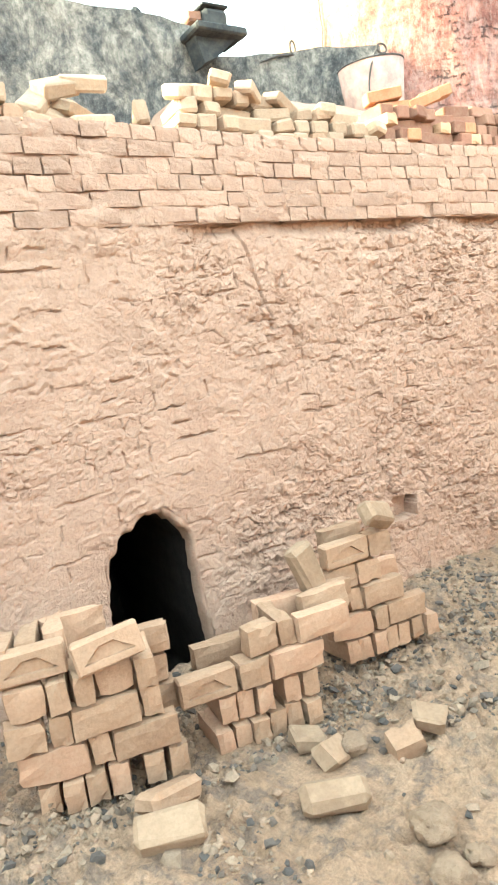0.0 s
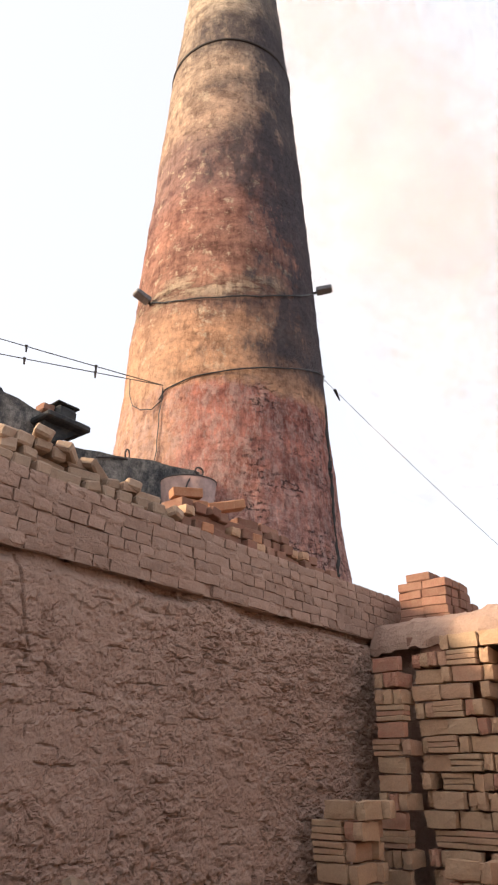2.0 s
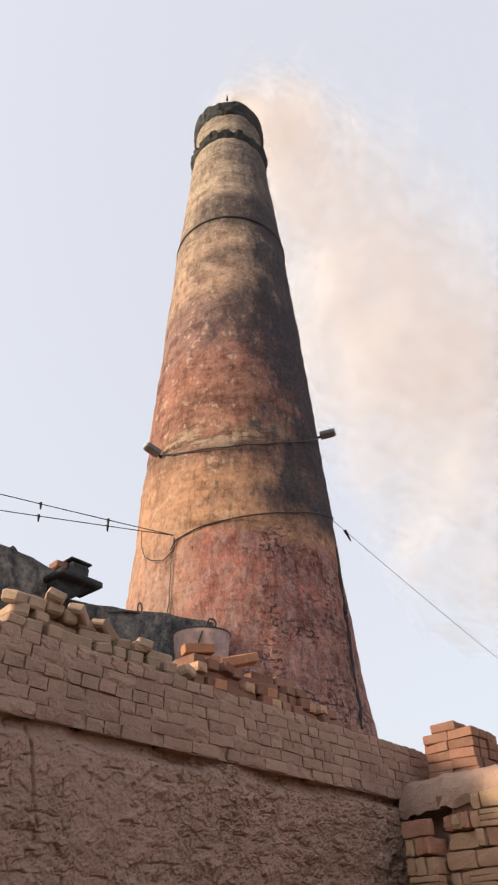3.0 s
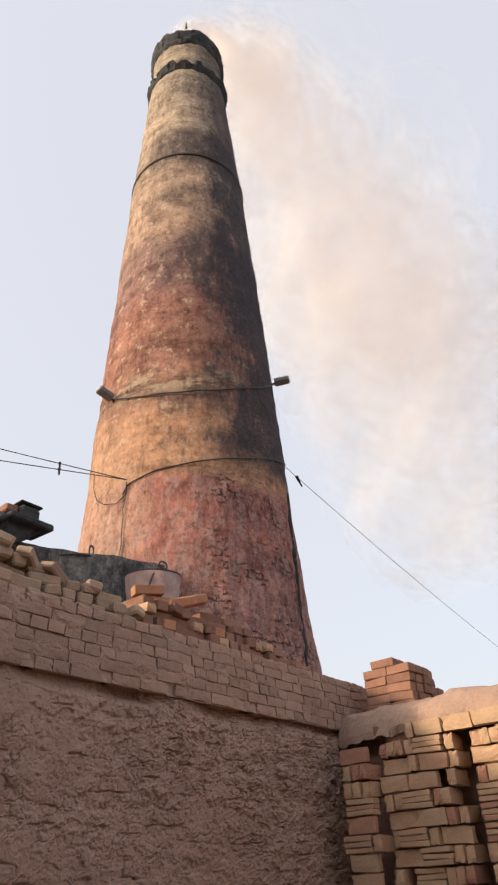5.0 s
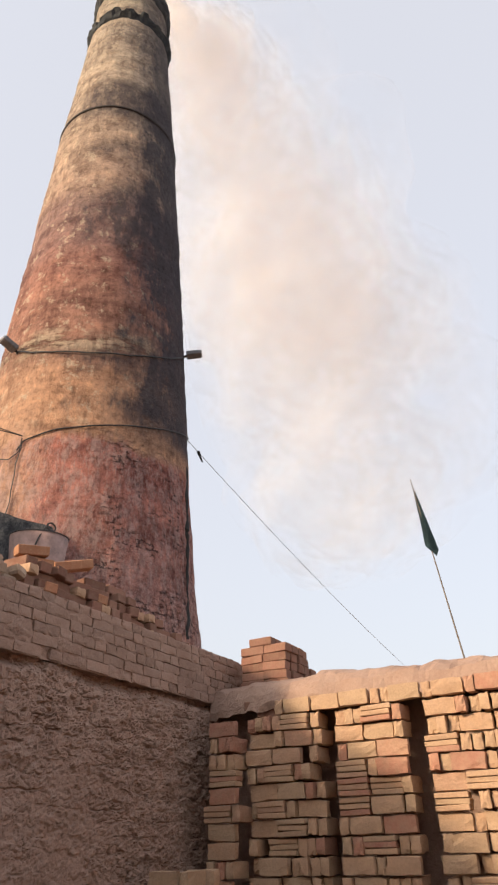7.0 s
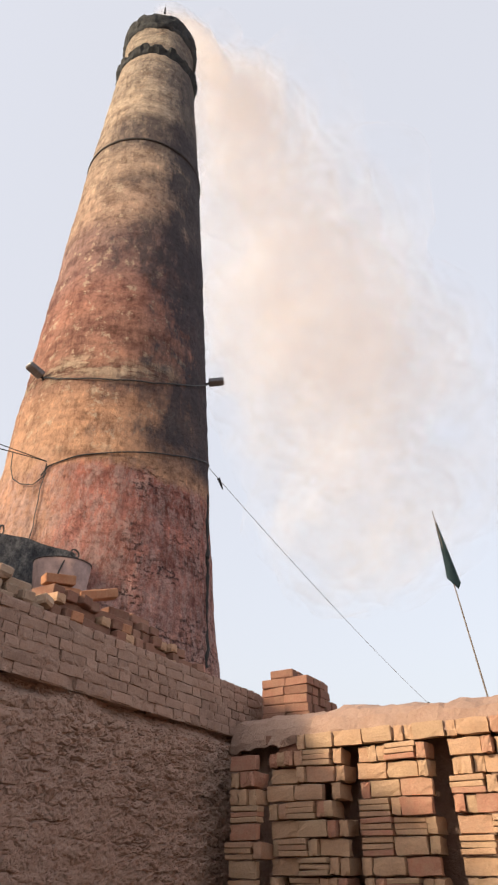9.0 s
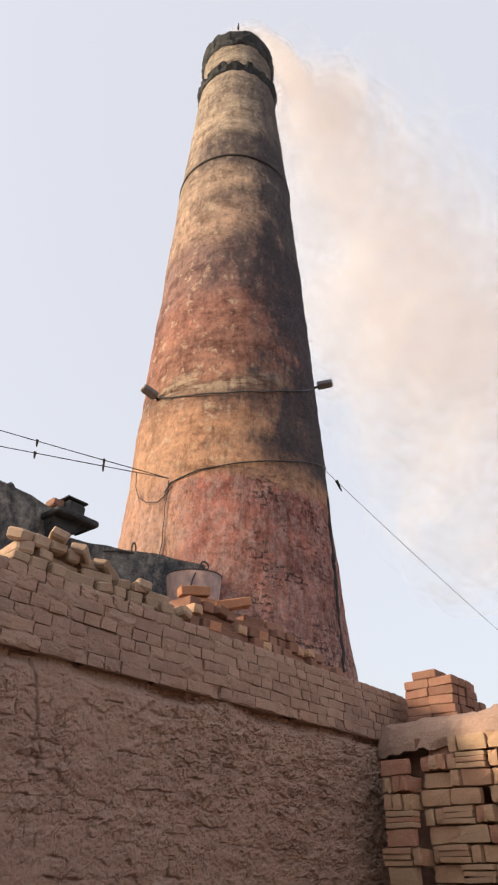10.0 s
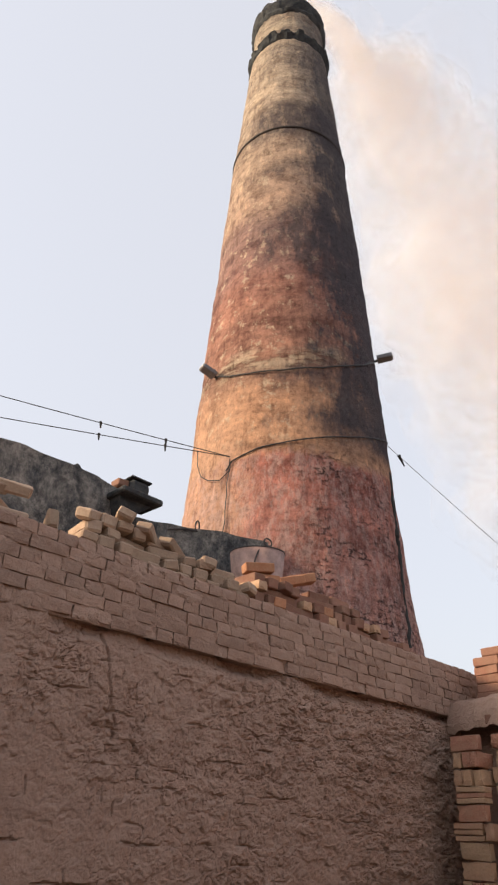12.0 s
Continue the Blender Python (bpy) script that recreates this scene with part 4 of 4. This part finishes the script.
HOOK = Vector((3.58, 2.40, 4.08))


def build_plastered_block():
    t = thing("kiln_hut", "low plastered hut wall, black with mould, on the kiln", "hut")
    part("wall", prism([(0.1, 2.3), (2.64, 2.3), (2.7, 3.9), (2.66, 4.16), (2.2, 4.21), (1.64, 4.22), (1.12, 4.19), (0.78, 4.2), (0.53, 3.95), (0.2, 3.35)], lambda x: 2.45, 0.9), M_PLASTER, t)
    part("low_wall", prism([(2.66, 2.6), (4.4, 2.6), (4.4, LOW_Z), (3.9, LOW_Z + 0.02), (3.2, LOW_Z - 0.01), (2.66, LOW_Z)], lambda x: LOW_Y + LOW_B * (x - 2.8), 0.35), M_PLASTER, t)
    part("ledge", box_bm(0.52, 0.4, 0.07, 0.015, 0.008, BR, (2.62, 2.34, 4.04)), M_SOOTCLAY, t, "dark projecting ledge")
    part("bracket", prism([(2.46, 3.78), (2.62, 3.86), (2.8, 4.0), (2.4, 4.0)], lambda x: 2.25, 0.24, 0.004, 2), M_SOOTCLAY, t)
    pot = part("pot", box_bm(0.23, 0.22, 0.24, 0.03, 0.015, BR, (2.73, 2.48, 4.2)), M_SOOTCLAY, t, "blackened block on the ledge")
    part("pot_cap", box_bm(0.27, 0.25, 0.04, 0.01, 0.01, BR, (2.73, 2.48, 4.34)), M_SOOTCLAY, pot)
    part("flue_brick", box_bm(0.14, 0.16, 0.1, 0.015, 0.012, BR, (2.54, 2.5, 4.25)), M_RED, t, "short reddish brick beside the block")
    part("stone", box_bm(0.09, 0.09, 0.08, 0.025, 0.015, BR, (2.02, 2.55, 4.26)), M_SOOTCLAY, t)


build_plastered_block()
hook = thing("iron_hook", "bent iron rod with a hook stuck in the kiln top", "hook")
part("rod", tube_bm([HOOK - Vector((0.34, -0.1, 0.12)), HOOK - Vector((0.15, -0.03, 0.07)), HOOK - Vector((0.0, 0, 0.06))], 0.011, 6), M_DARKIRON, hook)
part("loop", tube_bm([HOOK + Vector((0.03 * math.cos(a), 0, 0.065 * math.sin(a))) for a in [i * math.pi / 8 for i in range(16)]], 0.01, 6, True), M_DARKIRON, hook)

# ---- cables, lamps, flag ----


def sagged(a, b2, sag, k=24):
    a, b2 = Vector(a), Vector(b2)
    return [a.lerp(b2, i / k) - Vector((0, 0, sag * 4 * (i / k) * (1 - i / k))) for i in range(k + 1)]


def strung(spots, out=0.03, k=6):
    """Points on the chimney's face through (azimuth, height) spots."""
    pts = []
    for (a0, z0), (a1, z1) in zip(spots, spots[1:]):
        pts += [around(a0 + (a1 - a0) * i / k, z0 + (z1 - z0) * i / k, out) for i in range(k)]
    return pts + [around(*spots[-1], out)]


cab = thing("chimney_cable", "black cable strapped round the chimney above its foot", "cable")
part("cable", tube_bm(strung([(189, 5.2), (192, 5.33), (198, 5.38), (206, 5.45), (218, 5.5), (235, 5.6), (254, 5.73), (274, 5.92), (290, 6.09), (312, 6.36)], 0.02), 0.0095, 6), M_CABLE, cab)
part("tail", tube_bm(strung([(163, 5.8), (166, 5.5), (171, 5.28), (178, 5.14), (186, 5.07), (191, 5.16), (191.3, 5.36)], 0.04, 3), 0.007, 6), M_CABLE, cab, "hanging loop of cable")
part("drop", tube_bm([around(191 + 1.2 * noise.noise(Vector((i * 0.5, 0, 0))), 5.36 - 0.13 * i, 0.03) for i in range(12)], 0.007, 6), M_CABLE, cab)
hose = thing("chimney_cable", "dark cable running round the chimney between two floodlights", "cable")
part("cable", tube_bm(strung([(174, 6.96), (186, 6.82), (198, 6.75), (218, 6.72), (240, 6.81), (256, 6.98), (270, 7.17), (289, 7.53), (297, 7.68)], 0.02), 0.0105, 6), M_CABLE, hose)
for lab, b2, s in (("thin black overhead wire running to the chimney", (-4.25, 8.67, 6.25), 0.06), ("thin black overhead wire running to the chimney", (-4.25, 8.67, 7.4), 0.08)):
    a = around(191, 5.4, 0.03)
    w = thing("overhead_wire", lab, "wire")
    part("wire", tube_bm(sagged(a, b2, s), 0.0065, 5), M_CABLE, w)
    for i in (2, 4):
        k = sagged(a, b2, s)[i]
        part("knot", tube_bm([k + Vector((0, 0, 0.02)), k + Vector((0.015, 0.01, -0.07))], [0.02, 0.01], 5), M_CABLE, w)
M_STEEL = plain("galvanised wire", (0.45, 0.43, 0.43), 0.5, 0.3)
guy = thing("guy_wire", "thin steel wire running down from the chimney", "wire")
gy = around(312, 6.36, 0.03)
far = Vector((18.3, 1.92, 4.75))
part("wire", tube_bm(sagged(gy, far, 0.12), 0.0055, 5), M_STEEL, guy)
part("clamp", tube_bm([Vector(gy).lerp(far, 0.028), Vector(gy).lerp(far, 0.04) - Vector((0, 0, 0.12))], [0.03, 0.012], 6), M_CABLE, guy)
thing("mast", "thin steel mast that holds the far end of the guy wire", "mast", data=link("mast", tube_bm([(18.3, 1.92, -0.5), (18.3, 1.92, 4.8)], 0.03, 6), M_DARKIRON))


def floodlight(az, z, yaw, tip):
    p = around(az, z, 0.0)
    t = thing("floodlight", "grey floodlight on a short arm from the chimney", "floodlight", pose(p.x, p.y, p.z, 0, tip, yaw), "chimney floodlights")
    part("arm", tube_bm([(-0.05, 0, 0.03), (0.1, 0, 0.05)], 0.02, 8), M_DARKIRON, t)
    casing = part("casing", box_bm(0.24, 0.15, 0.08, 0.012, 0.003, BR, (0.17, 0, 0.06)), M_LAMP, t)
    part("glass", box_bm(0.02, 0.12, 0.06, 0.004, 0, BR, (0.292, 0, 0.06)), M_GLASS, casing, "pale lamp glass")


floodlight(173, 6.92, 166, -18)
floodlight(298, 7.68, 298, -6)
POLE = thing("flag_pole", "thin leaning pole with a dark green flag", "flag pole", pose(6.93, -1.77, 1.9))
part("pole", tube_bm([(0, 0, 0), (0, 0.0, 0.62), (-0.06, 0.27, 2.9)], [0.013, 0.011, 0.006], 6), M_POLE, POLE)


def flag_bm():
    bm = bmesh.new()
    grid = []
    for i in range(13):
        v = i / 12
        row = []
        for j in range(7):
            u = j / 6
            width = 0.03 + 0.13 * v
            row.append(bm.verts.new((-0.07 + 0.02 * v + 0.01 * u + 0.03 * math.sin(5 * u + 3 * v), 0.256 - 0.083 * v + 0.05 * v - width * u * (1.0 if v < 0.92 else 0.7), 2.72 - 0.72 * v - 0.14 * u * v)))
        grid.append(row)
    for a, b2 in zip(grid, grid[1:]):
        for j in range(6):
            bm.faces.new((a[j], a[j + 1], b2[j + 1], b2[j]))
    bmesh.ops.solidify(bm, geom=bm.faces[:], thickness=0.004)
    return bm


FLAG = part("flag", flag_bm(), M_FLAG, POLE, "limp dark green cloth flag", smooth=True)

# ---- rubble ----


def build_rubble():
    rng = random.Random(17)
    verts, faces = [], []
    ico = bmesh.new()
    bmesh.ops.create_icosphere(ico, subdivisions=1, radius=1)
    base = [v.co.copy() for v in ico.verts]
    tri = [[v.index for v in f.verts] for f in ico.faces]
    ico.free()

    def stone(x, y, s, flat):
        q = Euler((rng.uniform(0, 6), rng.uniform(0, 6), rng.uniform(0, 6))).to_matrix()
        z = ground_z(x, y) + s * flat * 0.3
        o = len(verts)
        sc = Vector((rng.uniform(0.8, 1.35), rng.uniform(0.7, 1.1), rng.uniform(0.6, 1.0)))
        for c in base:
            p = q @ Vector((c.x * sc.x, c.y * sc.y, c.z * sc.z)) * (1 + rng.uniform(-0.42, 0.42))
            verts.append((x + p.x * s, y + p.y * s, z + p.z * s * flat))
        faces.extend([[o + i for i in f] for f in tri])

    for _ in range(34000):
        x, y = rng.uniform(-1.6, 4.1), rng.uniform(-2.1, -0.03)
        d = noise.noise(Vector((x * 2.2, y * 2.2, 4.0))) + 0.55 * (y > -0.9) - 0.15
        if rng.random() < 0.12 + 1.5 * d:
            stone(x, y, rng.choice((0.004, 0.005, 0.006, 0.008, 0.011, 0.017)) * rng.uniform(0.7, 1.5), 0.75)
    for _ in range(480):
        x, y = rng.uniform(-1.3, 4.0), rng.uniform(-1.9, -0.1)
        stone(x, y, rng.uniform(0.014, 0.034), 0.6)
    me = bpy.data.meshes.new("rubble")
    me.from_pydata(verts, [], faces)
    me.materials.append(M_RUBBLE)
    thing("rubble", "ash, clinker and broken brick strewn on the ground", "rubble", kind="stuff", data=me)


build_rubble()


def clod(x, y, r, flat=0.6):
    bm = bmesh.new()
    bmesh.ops.create_icosphere(bm, subdivisions=4, radius=r)
    o = Vector((x * 7, y * 5, 1))
    for v in bm.verts:
        v.co *= 1 + 0.3 * noise.noise(v.co / r * 1.1 + o) + 0.16 * noise.noise(v.co / r * 3 + o) + 0.1 * noise.noise(v.co / r * 8 + o)
        v.co.z *= flat
    thing("clay_clod", "rounded dusty clay clod on the rubble", "clod", pose(x, y, ground_z(x, y) + r * flat * 0.8), "clods", data=link("clay_clod", bm, M_PALECLOD, True))


M_PALECLOD = clay("dusty clod", (0.17, 0.122, 0.09), (0.215, 0.156, 0.114), (0.25, 0.185, 0.136), 50.0, False, dust=(0.27, 0.2, 0.147), dust_amount=0.5, bumpy=1.0, dist=0.02)
for x, y, r in ((0.27, -1.56, 0.075), (0.17, -1.7, 0.06), (0.29, -1.7, 0.04), (0.4, -1.05, 0.055)):
    clod(x, y, r)

# ---- unseen walls added to close the yard and block skylight behind the camera ----
for nm, sx, sy, cx, cy in (("skyblock_south", 16.0, 0.5, 0.0, -7.5), ("skyblock_west", 0.5, 8.5, -6.5, -3.4)):
    thing(nm, "unseen plain mud-daubed wall added to block skylight", "wall", kind="structure", data=link(nm, box_bm(sx, sy, 3.2, 0.03, 0.0, BR, (cx, cy, 1.0)), M_MUD))

# ---- smoke ----
PUFFS = []


def plume(s):
    """A point of the plume's axis, s metres on from deep in the chimney's mouth, and its radius there."""
    if s < 2.6:
        return Vector((CX, CY, 15.9 + 1.08 * s)), 0.55
    u = s - 2.6
    return Vector((CX + u * 0.95, CY + 0.14 * u, 18.7 + 3.5 * (1 - math.exp(-u / 1.7)) + 0.03 * u)), 0.65 + 0.47 * min(u, 9) + 0.22 * max(0, u - 9)


def build_smoke():
    rng = random.Random(9)
    s = 0.3
    while s < 33:
        p, r = plume(s)
        for k in range(13):
            rr = r * (0.55 if s > 4 else 0.8) * rng.uniform(0.7, 1.08)
            rr = min(rr, 0.5 + max(0.0, s - 4.7) * 0.4)
            off = Vector((rng.uniform(-1, 1), rng.uniform(-1, 1), rng.uniform(-1, 1))) * (max(0, r - rr) * (1.15 if s > 10 else 0.75) if s > 4.9 else 0.1)
            bm = bmesh.new()
            bmesh.ops.create_icosphere(bm, subdivisions=3, radius=rr)
            o = Vector((rng.uniform(0, 50), rng.uniform(0, 50), 3))
            for v in bm.verts:
                d = v.co.normalized()
                v.co *= 1 + 0.35 * noise.noise(d * 1.2 + o) + 0.12 * noise.noise(d * 2.6 + o) + 0.03 * noise.noise(d * 6 + o)
            puff = thing("smoke_puff", "thin white smoke drifting from the chimney", "smoke", group="smoke plume", data=link("smoke_puff", bm, M_SMOKE, True))
            PUFFS.append((puff, s, off, rng.uniform(-10, 10)))
        s += 0.4 if s < 6 else 0.3 * r + 0.35


build_smoke()


def motions():
    for puff, s, off, spin in PUFFS:
        rows = []
        for t in (0, 2, 4, 6, 8, 10, 12):
            q, _ = plume(s + 0.35 * (t - 6))
            rows.append((t, pose(q.x + off.x, q.y + off.y, q.z + off.z, spin * t / 6, 0, spin * t / 4)))
        walk(puff, rows)
    walk(FLAG, [(t, pose(0, 0, 0, 0, 0, a)) for t, a in ((0, 0), (3, 2), (6, -1), (6.5, 1.5), (7, -2), (8, 2), (9, -1.5), (10.5, 1), (12, 0))])


motions()
